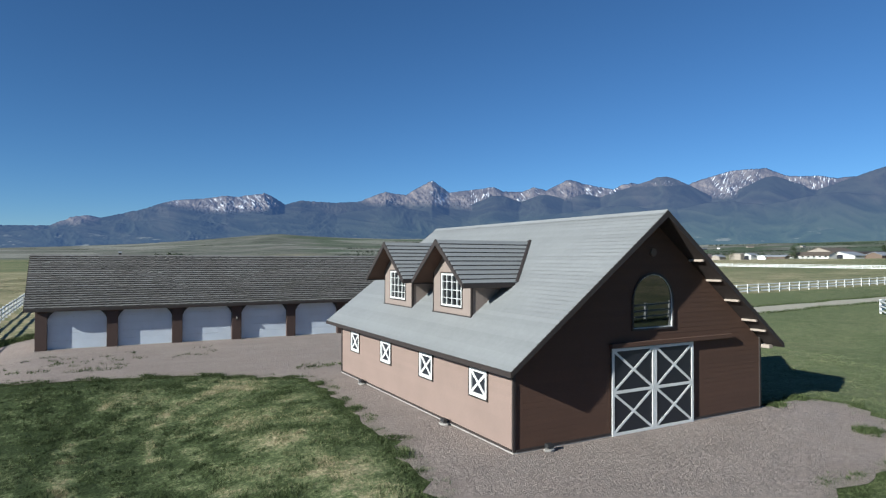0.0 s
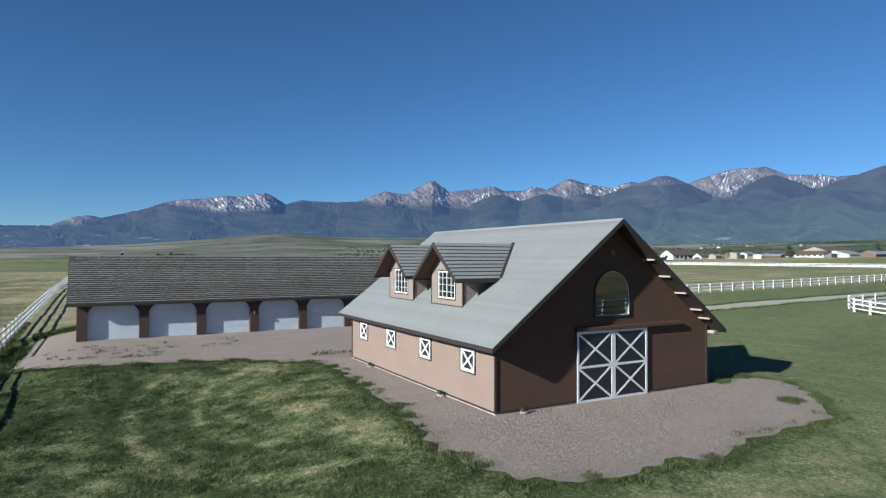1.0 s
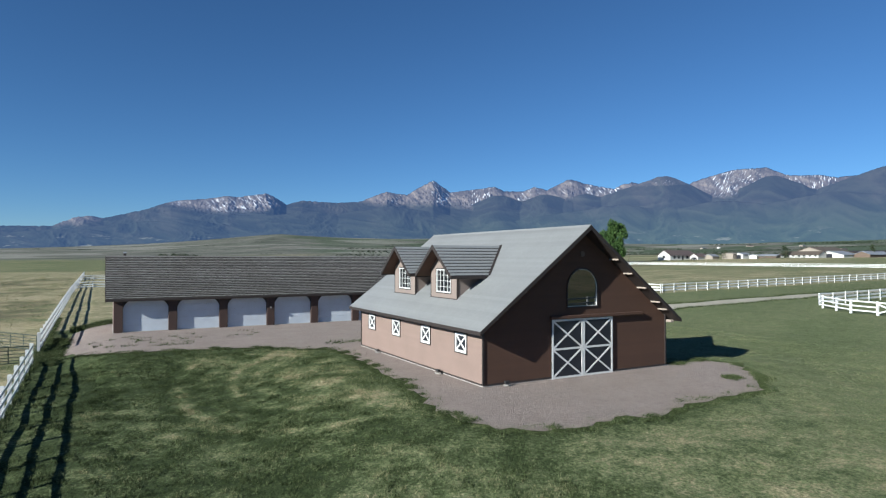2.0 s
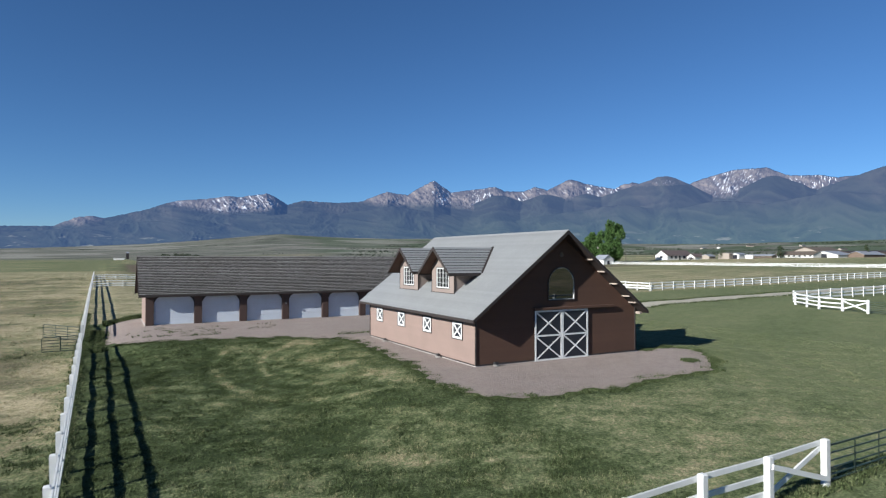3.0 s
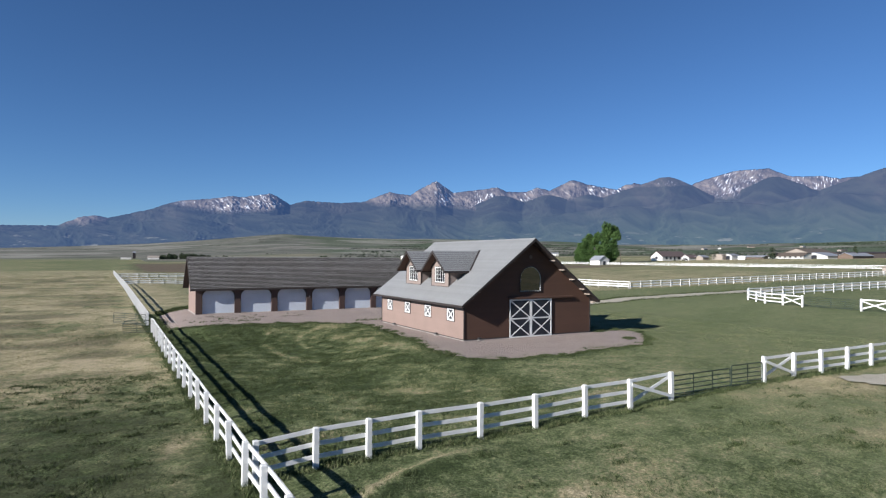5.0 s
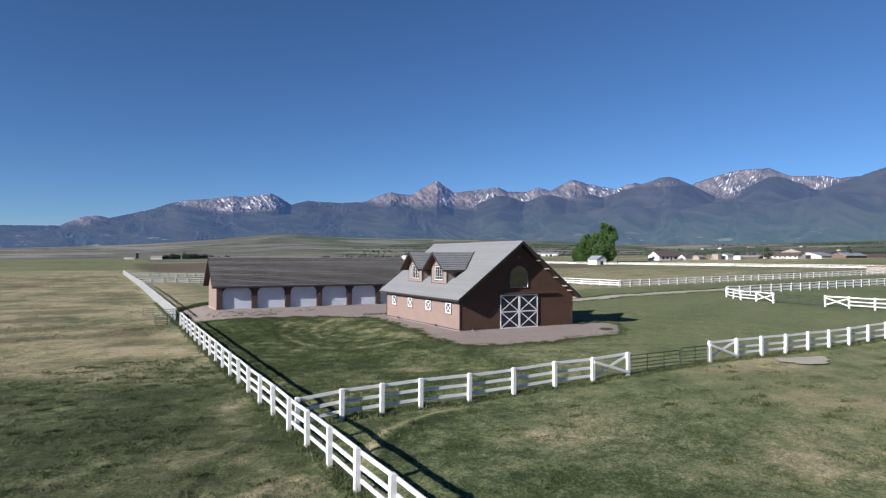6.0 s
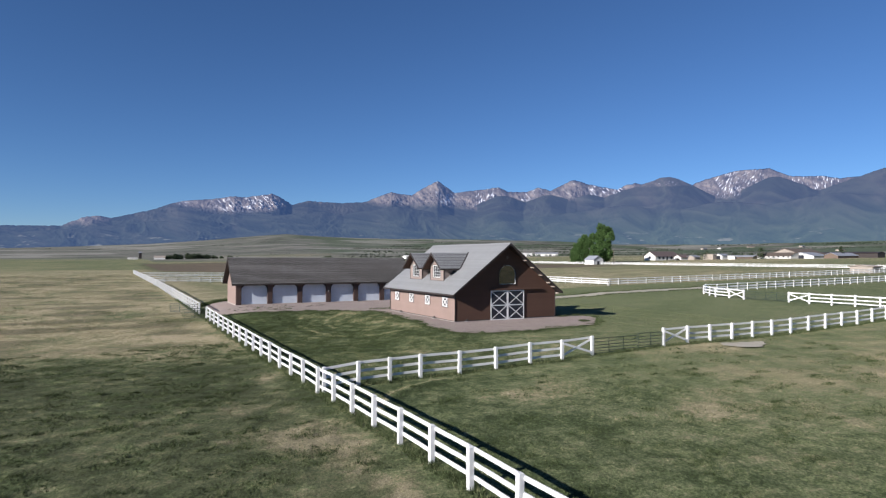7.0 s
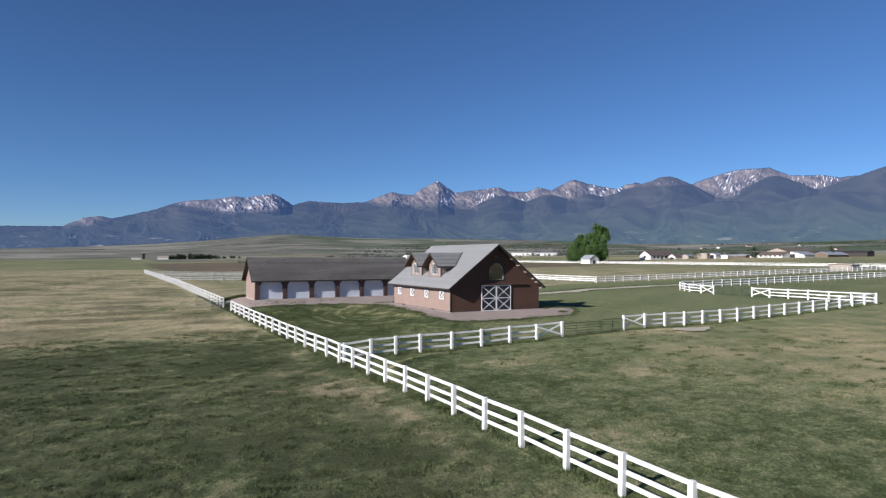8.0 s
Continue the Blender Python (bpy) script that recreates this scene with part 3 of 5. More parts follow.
MZ = np.where(R > 4850, MZ - (R - 4850) * 6, MZ)
i = np.arange(MX.size).reshape(MX.shape)
q = np.stack([i[:-1, :-1], i[:-1, 1:], i[1:, 1:], i[1:, :-1]], -1).reshape(-1, 4)

ROCKS, t, b = nodes_of("mountain_slopes")


def held(name, out):
    n = t.nodes.new("ShaderNodeAttribute")
    n.attribute_name = name
    return n.outputs[out]


def slope_noise(scale, detail):
    n = t.nodes.new("ShaderNodeTexNoise")
    n.inputs["Scale"].default_value = scale
    n.inputs["Detail"].default_value = detail
    n.inputs["Roughness"].default_value = 0.65
    link(t, held("slant", "Vector"), n.inputs["Vector"])
    return n.outputs["Fac"]


alp = calc(t, "ADD", held("alp", "Fac"), calc(t, "MULTIPLY", calc(t, "SUBTRACT", slope_noise(1.3, 6.0), 0.5), 0.8))
woods = mix(t, grain(t, 0.006, 6.0, 0.7), (0.012, 0.0135, 0.0125), (0.024, 0.025, 0.021))
woods = mix(t, calc(t, "MULTIPLY", held("green", "Fac"), 0.45), woods, mix(t, grain(t, 0.005, 5.0, 0.7), (0.02, 0.022, 0.016), (0.07, 0.066, 0.048)))
scree = ramp(t, slope_noise(0.55, 5.0), [(0.52, (0, 0, 0)), (0.72, (0.55, 0.55, 0.55))])
woods = mix(t, scree, woods, (0.0615, 0.0525, 0.0426))
belt = ramp(t, held("rise", "Fac"), [(0.12, (1, 1, 1)), (0.75, (0, 0, 0))])
belt = calc(t, "MULTIPLY", belt, held("green", "Fac"))
woods = mix(t, belt, woods, mix(t, grain(t, 0.004, 6.0, 0.7), (0.02, 0.036, 0.02), (0.075, 0.095, 0.05)))
# relief shading painted into the woods: spurs lightened, gullies darkened
spur_light = ramp(t, held("fold", "Fac"), [(0.45, (0, 0, 0)), (0.85, (0.3, 0.3, 0.3))])
woods = mix(t, spur_light, woods, mix(t, 0.5, woods, (0.1, 0.105, 0.075)))
gully_shade = ramp(t, held("fold", "Fac"), [(0.2, (0.25, 0.25, 0.25)), (0.5, (0, 0, 0))])
woods = mix(t, gully_shade, woods, (0.012, 0.016, 0.014))
meadow = ramp(t, grain(t, 0.0055, 5.0, 0.65, (1, 1, 3)), [(0.6, (0, 0, 0)), (0.63, (1, 1, 1))])
low_m = ramp(t, held("rise", "Fac"), [(0.12, (1, 1, 1)), (0.34, (0, 0, 0))])
woods = mix(t, calc(t, "MULTIPLY", meadow, low_m), woods, (0.164, 0.16, 0.119))
rock = ramp(t, slope_noise(2.2, 6.0), [(0.3, (0.03, 0.027, 0.027)), (0.5, (0.1, 0.084, 0.074)), (0.68, (0.19, 0.158, 0.132))])
fall = t.nodes.new("ShaderNodeTexNoise")
fall.inputs["Scale"].default_value = 1.0
fall.inputs["Detail"].default_value = 6.0
fall.inputs["Distortion"].default_value = 0.6
link(t, held("fall", "Vector"), fall.inputs["Vector"])
rock = mix(t, ramp(t, fall.outputs["Fac"], [(0.36, (0.6, 0.6, 0.6)), (0.48, (0, 0, 0))]), rock, (0.028, 0.026, 0.028))
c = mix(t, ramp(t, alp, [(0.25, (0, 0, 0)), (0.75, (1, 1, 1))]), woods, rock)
streak = ramp(t, fall.outputs["Fac"], [(0.585, (0, 0, 0)), (0.625, (1, 1, 1))])
drift = ramp(t, calc(t, "ADD", held("snow", "Fac"), calc(t, "MULTIPLY", calc(t, "SUBTRACT", slope_noise(2.4, 4.0), 0.5), 2.0)), [(0.45, (0, 0, 0)), (0.6, (1, 1, 1))])
snow = calc(t, "MULTIPLY", calc(t, "MULTIPLY", streak, drift), ramp(t, alp, [(0.42, (0, 0, 0)), (0.6, (1, 1, 1))]))
c = mix(t, snow, c, (0.62, 0.64, 0.68))
link(t, c, b.inputs["Base Color"])
b.inputs["Roughness"].default_value = 1.0
b.inputs["Specular IOR Level"].default_value = 0.0
# far distance: haze painted into the slopes as a faint blue emission
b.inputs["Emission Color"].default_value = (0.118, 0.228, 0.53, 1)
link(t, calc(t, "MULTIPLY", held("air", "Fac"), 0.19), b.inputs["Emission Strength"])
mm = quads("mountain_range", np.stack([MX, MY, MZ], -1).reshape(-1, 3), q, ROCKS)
mm.polygons.foreach_set("use_smooth", np.ones(len(mm.polygons), bool))
mill = MZ / R * 1000
treeline = np.interp(A - 0.5, WOODS_AZ, WOODS_MIL)
alpine = np.clip((mill - treeline) / 22 + 0.5, -1, 2)
alpine = np.where(wooded, np.minimum(alpine, np.where(mill > 113, 0.45, 0.2) - 0.5 * (A > 25)), alpine)
field(mm, "alp", alpine.ravel())
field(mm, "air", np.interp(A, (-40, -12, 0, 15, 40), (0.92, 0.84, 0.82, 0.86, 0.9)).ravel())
field(mm, "green", np.interp(A, (-40, -12, 5, 20, 40), (0.2, 0.35, 0.8, 1, 1)).ravel())
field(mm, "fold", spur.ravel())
field(mm, "rise", np.clip((MZ - 18) / 420, 0, 1).ravel())
cover = sum(k * np.exp(-((A - 0.5 - a) / w) ** 2) for a, w, k in SNOWY)
field(mm, "snow", (0.08 + 0.72 * cover).ravel())
way = np.interp(A, (-25, -14, 1.5, 2.5, 5, 7, 16, 19, 24, 40), (0.05, 0.05, 0.055, 0.0, 0.0, 0.05, 0.05, -0.04, -0.04, 0.04))
fl = mm.attributes.new("fall", "FLOAT_VECTOR", "POINT")
fl.data.foreach_set("vector", np.stack([10.0 * (A + way * (mill - 90)), mill * 0.13, 0 * A], -1).astype(np.float32).ravel())
sl = mm.attributes.new("slant", "FLOAT_VECTOR", "POINT")
sl.data.foreach_set("vector", np.stack([A * 0.75 + 0.02 * mill, mill * 0.042 + 0.1 * A, T], -1).astype(np.float32).ravel())
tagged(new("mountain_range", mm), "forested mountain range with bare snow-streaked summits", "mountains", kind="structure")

# ---- the barn ----
W, L, RIDGE_X, RIDGE_Z, PITCH, OVER = 13.48, 17.0, 6.65, 8.56, 0.757, 0.83
barn = thing("barn", "brown and tan sided barn with a grey roof and two dormers", "barn")


def roof_z(x):
    return RIDGE_Z - PITCH * abs(x - RIDGE_X)


def less(spans, a, b):
    out = []
    for s, e in spans:
        if b <= s or a >= e:
            out.append((s, e))
        else:
            out += [p for p in ((s, a), (b, e)) if p[1] - p[0] > 0.02]
    return out


ARCH_X, ARCH_R, ARCH_LOW, ARCH_MID = 6.72, 1.1, 4.0, 5.0
DOOR0, DOOR1, DOOR_H = 4.47, 8.98, 3.3


def gable_spans(z0, z1, front, grow=0.0):
    half = (RIDGE_Z - 0.26 - z1) / PITCH
    if half < 0.1:
        return []
    spans = [(max(0.0, RIDGE_X - half), min(W, RIDGE_X + half))]
    zc = (z0 + z1) / 2
    if front and zc < DOOR_H:
        spans = less(spans, DOOR0, DOOR1)
    if front and ARCH_LOW < zc < ARCH_MID + ARCH_R:
        r = ARCH_R if zc < ARCH_MID else math.sqrt(max(0, ARCH_R ** 2 - (zc - ARCH_MID) ** 2))
        spans = less(spans, ARCH_X - r, ARCH_X + r)
    return spans


SIDE_WINDOWS = (2.22, 6.43, 10.71, 14.88)
WIN_W, WIN_LOW, WIN_TOP = 1.22, 1.53, 2.58
WALL_TOP = roof_z(0) - 0.22


def side_spans(z0, z1, windows):
    spans = [(0.0, L)]
    if windows and WIN_LOW < (z0 + z1) / 2 < WIN_TOP:
        for c in SIDE_WINDOWS:
            spans = less(spans, c - WIN_W / 2, c + WIN_W / 2)
    return spans


# solid walls behind the boards
for name, y0, y1, front in (("front_wall", 0.03, 0.2, True), ("back_wall", L - 0.2, L - 0.03, False)):
    bm = bmesh.new()
    z = 0.0
    while z < RIDGE_Z - 0.3:
        for a, b in gable_spans(z, z + 0.1, front):
            box(bm, a + 0.03, b - 0.03, y0, y1, z, z + 0.1)
        z += 0.1
    part(name, bm, CORE, barn)
for name, x0, x1, wins in (("side_wall", 0.03, 0.2, True), ("side_wall", W - 0.2, W - 0.03, False)):
    bm = bmesh.new()
    for z0, z1 in ((0, WIN_LOW), (WIN_LOW, WIN_TOP), (WIN_TOP, WALL_TOP)):
        for a, b in side_spans(z0, z1, wins):
            box(bm, x0, x1, a + 0.2, b - 0.2, z0, z1)
    part(name, bm, CORE, barn)

bm = bmesh.new()
for x0, x1, y0, y1 in ((-0.03, W + 0.03, -0.03, 0.2), (-0.03, W + 0.03, L - 0.2, L + 0.03), (-0.03, 0.2, 0.2, L - 0.2), (W - 0.2, W + 0.03, 0.2, L - 0.2)):
    box(bm, x0, x1, y0, y1, -0.3, 0.085)
part("foundation", bm, STONE, barn, "pale concrete footing")

# corner boards and skirts
for x0, x1, y0, y1 in ((-0.04, 0.05, -0.04, 0.05), (W - 0.05, W + 0.04, -0.04, 0.05), (-0.04, 0.05, L - 0.05, L + 0.04), (W - 0.05, W + 0.04, L - 0.05, L + 0.04)):
    bm = bmesh.new()
    box(bm, x0, x1, y0, y1, 0.1, WALL_TOP - 0.02)
    part("corner_board", bm, TRIM, barn, "dark brown corner board")
for x0, x1, y0, y1 in ((-0.05, -0.005, 0.09, L - 0.09), (0.09, DOOR0, -0.05, -0.005), (DOOR1, W - 0.09, -0.05, -0.005)):
    bm = bmesh.new()
    box(bm, x0, x1, y0, y1, 0.087, 0.16)
    part("skirt_board", bm, TRIM, barn)

# roof: two slabs, courses of metal shingle, ridge cap, fascias and rakes
Y0, Y1 = -OVER, L + OVER
RUN = 7.32
for side in (-1, 1):
    bm = bmesh.new()
    tip = RIDGE_X + side * RUN
    zt = roof_z(tip)
    prism(bm, [(RIDGE_X, RIDGE_Z - 0.03), (tip, zt - 0.03), (tip, zt - 0.2), (RIDGE_X, RIDGE_Z - 0.24)], "y", Y0 + 0.05, Y1 - 0.05)
    slab = part("roof_deck", bm, TRIM, barn, "dark boarded roof deck and soffit")
    n = 38
    for k in range(n):
        s0, s1 = k / n, (k + 1.25) / n
        s1 = min(s1, 1.004)
        p = [(RIDGE_X + side * RUN * s, RIDGE_Z - PITCH * RUN * s) for s in (s0, s1, s1 - 0.012)]
        bm = bmesh.new()
        prism(bm, [(p[0][0], p[0][1] - 0.028), (p[2][0], p[2][1] - 0.024), (p[1][0], p[1][1] + 0.014), (p[0][0], p[0][1] - 0.012)], "y", Y0 + 0.02, Y1 - 0.02)
        part("roof_course", bm, METAL_ROOF, slab, "grey metal shingle course" if k == 0 else "")
    bm = bmesh.new()
    prism(bm, [(tip, zt - 0.01), (tip + side * 0.035, zt - 0.035), (tip + side * 0.035, zt - 0.205), (tip, zt - 0.205)], "y", Y0, Y1)
    part("fascia", bm, TRIM, barn, "dark brown eave fascia")
    for y0, y1 in ((Y0 - 0.005, Y0 + 0.05), (Y1 - 0.05, Y1 + 0.005)):
        bm = bmesh.new()
        prism(bm, [(RIDGE_X, RIDGE_Z + 0.0), (tip, zt + 0.0), (tip, zt - 0.2), (RIDGE_X, RIDGE_Z - 0.25)], "y", y0, y1)
        part("rake_board", bm, TRIM, barn, "dark brown rake board")
    for s in (0.3, 0.45, 0.605, 0.765, 0.85):
        x = RIDGE_X + side * RUN * s
        z = roof_z(x) - 0.22
        bm = bmesh.new()
        box(bm, x - 0.05, x + 0.05, Y0 + 0.14, 0.0, z - 0.09, z)
        part("lookout", bm, PALE_WOOD, barn, "projecting wooden lookout beam", soft=0.01)
bm = bmesh.new()
box(bm, W + 0.045, W + 0.3, Y0 + 0.4, 0.0, roof_z(RIDGE_X + RUN) - 0.27, roof_z(RIDGE_X + RUN) - 0.12)
part("eave_return", bm, PALE_WOOD, barn, "short boxed eave return", soft=0.01)
bm = bmesh.new()
prism(bm, [(RIDGE_X - 0.2, RIDGE_Z - 0.12), (RIDGE_X, RIDGE_Z + 0.035), (RIDGE_X + 0.2, RIDGE_Z - 0.12), (RIDGE_X, RIDGE_Z - 0.0)], "y", Y0 + 0.02, Y1 - 0.02)
part("ridge_cap", bm, METAL_ROOF, barn)


def dormer(yc, back=False):
    """A gabled dormer with its window, roof and courses."""
    xf, tip, half, eave_half, peak, low = 1.0, 0.2, 1.63, 2.27, 7.5, 5.68
    slope = (peak - low) / eave_half
    d = new("dormer")
    d.parent = barn
    d.matrix_basis = pose(2 * RIDGE_X, yc, 0, 0, 0, 180) if back else pose(0, yc, 0)
    tagged(d, "gabled roof dormer with a gridded white window")
    w0, w1, z0, z1 = -0.9, 0.9, 4.6, 6.02
    zb = roof_z(xf) - 0.12
    ze = peak - slope * half - 0.1
    bm = bmesh.new()
    prism(bm, [(-half, zb), (w0, zb), (w0, peak - slope * 0.9 - 0.12), (-half, ze)], "x", xf, xf + 0.15)
    prism(bm, [(w1, zb), (half, zb), (half, ze), (w1, peak - slope * 0.9 - 0.12)], "x", xf, xf + 0.15)
    box(bm, xf, xf + 0.15, w0, w1, zb, z0)
    prism(bm, [(w0, z1), (w1, z1), (w1, peak - slope * 0.9 - 0.12), (0, peak - 0.12), (w0, peak - slope * 0.9 - 0.12)], "x", xf, xf + 0.15)
    part("dormer_face", bm, DORMER_TAN, d)
    for s in (-1, 1):
        bm = bmesh.new()
        x1 = RIDGE_X - (RIDGE_Z - ze) / PITCH
        prism(bm, [(xf + 0.15, zb), (xf + 0.15, ze), (x1 + 0.1, ze), (xf + 0.25, zb)], "y", s * half - (0.12 if s > 0 else 0), s * half + (0 if s > 0 else 0.12))
        part("dormer_cheek", bm, DORMER_TAN, d)
        bm = bmesh.new()
        box(bm, xf - 0.02, xf + 0.08, s * half - 0.03, s * half + 0.03, zb, ze - 0.01)
        part("corner_board", bm, TRIM, d)
        # roof slope with its courses
        bm = bmesh.new()
        prism(bm, [(0, peak - 0.03), (s * eave_half, low - 0.03), (s * eave_half, low - 0.14), (0, peak - 0.17)], "x", tip + 0.04, 2.4)
        part("dormer_soffit", bm, BROWN, d)
        n = 10
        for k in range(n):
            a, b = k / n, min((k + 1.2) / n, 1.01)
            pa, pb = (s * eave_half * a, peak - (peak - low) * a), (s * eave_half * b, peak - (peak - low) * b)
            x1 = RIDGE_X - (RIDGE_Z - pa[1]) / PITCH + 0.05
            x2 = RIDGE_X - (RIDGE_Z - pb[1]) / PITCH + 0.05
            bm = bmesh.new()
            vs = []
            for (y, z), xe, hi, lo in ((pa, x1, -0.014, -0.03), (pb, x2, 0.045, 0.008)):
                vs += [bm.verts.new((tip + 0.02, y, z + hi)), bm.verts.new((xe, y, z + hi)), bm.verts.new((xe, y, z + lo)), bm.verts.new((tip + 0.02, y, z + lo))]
            # lower butt face is coloured dark to paint the shade under each course
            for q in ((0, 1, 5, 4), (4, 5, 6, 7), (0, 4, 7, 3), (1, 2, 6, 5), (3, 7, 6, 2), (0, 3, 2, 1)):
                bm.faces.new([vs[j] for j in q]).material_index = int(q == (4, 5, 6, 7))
            part("roof_course", bm, METAL_ROOF, d).data.materials.append(DARK_METAL_AND_SHADE)
        bm = bmesh.new()
        prism(bm, [(0, peak + 0.01), (s * eave_half, low + 0.01), (s * eave_half, low - 0.2), (0, peak - 0.25)], "x", tip - 0.02, tip + 0.04)
        part("rake_board", bm, TRIM, d)
        bm = bmesh.new()
        box(bm, tip + 0.04, 2.75, s * eave_half - 0.02, s * eave_half + 0.02, low - 0.19, low - 0.005)
        part("fascia", bm, TRIM, d)
        bm = bmesh.new()
        e0, e1 = Vector((RIDGE_X - (RIDGE_Z - low) / PITCH, s * eave_half, low + 0.03)), Vector((RIDGE_X - (RIDGE_Z - peak) / PITCH, 0, peak + 0.03))
        bar(bm, e0, e1, 0.13, 0.09)
        part("valley_flashing", bm, TRIM, d)
    bm = bmesh.new()
    box(bm, xf - 0.05, xf + 0.02, -half - 0.05, half + 0.05, zb - 0.02, zb + 0.13)
    part("base_board", bm, TRIM, d)
    win = new("window")
    win.parent = d
    win.matrix_basis = pose(xf, 0, 0)
    # window: dark surround, white sash, muntins, pane
    bm = bmesh.new()
    for y0, y1, a, b in ((w0 - 0.05, w1 + 0.05, z0 - 0.06, z0), (w0 - 0.05, w1 + 0.05, z1, z1 + 0.06), (w0 - 0.05, w0, z0, z1), (w1, w1 + 0.05, z0, z1)):
        box(bm, -0.03, 0.01, y0, y1, a, b)
    part("surround", bm, TRIM, win)
    bm = bmesh.new()
    f = 0.075
    for y0, y1, a, b in ((w0, w1, z0, z0 + f), (w0, w1, z1 - f, z1), (w0, w0 + f, z0 + f, z1 - f), (w1 - f, w1, z0 + f, z1 - f)):
        box(bm, -0.02, 0.06, y0, y1, a, b)
    for k in (1, 2, 3):
        y = w0 + (w1 - w0) * k / 4
        box(bm, -0.005, 0.04, y - 0.011, y + 0.011, z0 + f, z1 - f)
    for k in (1, 2, 3):
        z = z0 + (z1 - z0) * k / 4
        box(bm, -0.003, 0.042, w0 + f, w1 - f, z - 0.011, z + 0.011)
    part("sash", bm, WHITE, win, "white gridded sash")
    bm = bmesh.new()
    box(bm, 0.045, 0.055, w0 + 0.02, w1 - 0.02, z0 + 0.02, z1 - 0.02)
    part("pane", bm, GLASS, win)


for yc in (6.0, 11.5):
    dormer(yc)
    dormer(yc, True)


def cross_window(yc):
    """A small stall window with white frame and crossed bars."""
    w = new("stall_window")
    w.parent = barn
    w.matrix_basis = pose(0, yc, 0)
    tagged(w, "small stall window with a white cross-braced shutter")
    a, z0, z1 = WIN_W / 2, WIN_LOW, WIN_TOP
    bm = bmesh.new()
    for y0, y1, b, c in ((-a - 0.05, a + 0.05, z0 - 0.06, z0), (-a - 0.05, a + 0.05, z1, z1 + 0.05), (-a - 0.05, -a, z0, z1), (a, a + 0.05, z0, z1)):
        box(bm, -0.05, 0.03, y0, y1, b, c)
    part("surround", bm, TRIM, w)
    bm = bmesh.new()
    f = 0.13
    for y0, y1, b, c in ((-a, a, z0, z0 + f), (-a, a, z1 - f, z1), (-a, -a + f, z0 + f, z1 - f), (a - f, a, z0 + f, z1 - f)):
        box(bm, -0.035, 0.03, y0, y1, b, c)
    part("shutter_frame", bm, WHITE, w, "white painted frame")
    for s in (-1, 1):
        bm = bmesh.new()
        bar(bm, (-0.012 - 0.004 * s, -s * (a - f), z0 + f), (-0.012 - 0.004 * s, s * (a - f), z1 - f), 0.1, 0.03, up=(1, 0, 0))
        part("cross_bar", bm, WHITE, w)
    bm = bmesh.new()
    box(bm, 0.02, 0.04, -a, a, z0, z1)
    part("panel", bm, NAVY, w)


for yc in SIDE_WINDOWS:
    cross_window(yc)

# sliding doors with white cross bracing
for x0, x1 in ((DOOR0, (DOOR0 + DOOR1) / 2 - 0.01), ((DOOR0 + DOOR1) / 2 + 0.01, DOOR1)):
    leaf = new("barn_door")
    leaf.parent = barn
    leaf.matrix_basis = pose(x0, -0.09, 0)
    tagged(leaf, "dark sliding barn door with white cross bracing")
    w, h, f = x1 - x0, DOOR_H, 0.11
    bm = bmesh.new()
    box(bm, 0.01, w - 0.01, 0.03, 0.07, 0.03, h - 0.01)
    part("door_panel", bm, NAVY, leaf)
    zm = h / 2
    for a, b, c, d in ((0, f, 0.02, h), (w - f, w, 0.02, h), (f, w - f, 0.02, 0.02 + f), (f, w - f, h - f, h), (f, w - f, zm - f / 2, zm + f / 2)):
        bm = bmesh.new()
        box(bm, a, b, 0, 0.035, c, d)
        part("door_rail", bm, WHITE, leaf)
    for lo, hi in ((0.02 + f, zm - f / 2), (zm + f / 2, h - f)):
        for s in (0, 1):
            bm = bmesh.new()
            bar(bm, (f if s else w - f, 0.016 + 0.006 * s, lo), (w - f if s else f, 0.016 + 0.006 * s, hi), 0.092, 0.026, up=(0, 1, 0))
            part("cross_bar", bm, WHITE, leaf)
bm = bmesh.new()
box(bm, DOOR0 - 0.1, 11.36, -0.2, -0.002, DOOR_H + 0.03, DOOR_H + 0.2)
part("track_cover", bm, BROWN, barn, "brown box over the sliding door track", soft=0.012)

# arched window
aw = new("arched_window")
aw.parent = barn
aw.matrix_basis = pose(ARCH_X, 0, 0)
tagged(aw, "tall arched window with thin white edge")


def arch_ring(r0, r1, low0, y0, y1):
    bm = bmesh.new()
    n = 24
    outer = [(r1, low0)] + [(r1 * math.cos(math.pi * k / n), ARCH_MID + r1 * math.sin(math.pi * k / n)) for k in range(n + 1)] + [(-r1, low0)]
    inner = [(r0, low0)] + [(r0 * math.cos(math.pi * k / n), ARCH_MID + r0 * math.sin(math.pi * k / n)) for k in range(n + 1)] + [(-r0, low0)]
    vs = [[bm.verts.new((x, y, z)) for x, z in ps] for ps in (outer, inner) for y in (y0, y1)]
    of, ob_, nf, nb = vs
    for k in range(len(outer) - 1):
        bm.faces.new((of[k], of[k + 1], nf[k + 1], nf[k]))
        bm.faces.new((ob_[k], nb[k], nb[k + 1], ob_[k + 1]))
        bm.faces.new((of[k], ob_[k], ob_[k + 1], of[k + 1]))
        bm.faces.new((nf[k], nf[k + 1], nb[k + 1], nb[k]))
    for k in (0, -1):
        bm.faces.new((of[k], nf[k], nb[k], ob_[k]))
    return bm


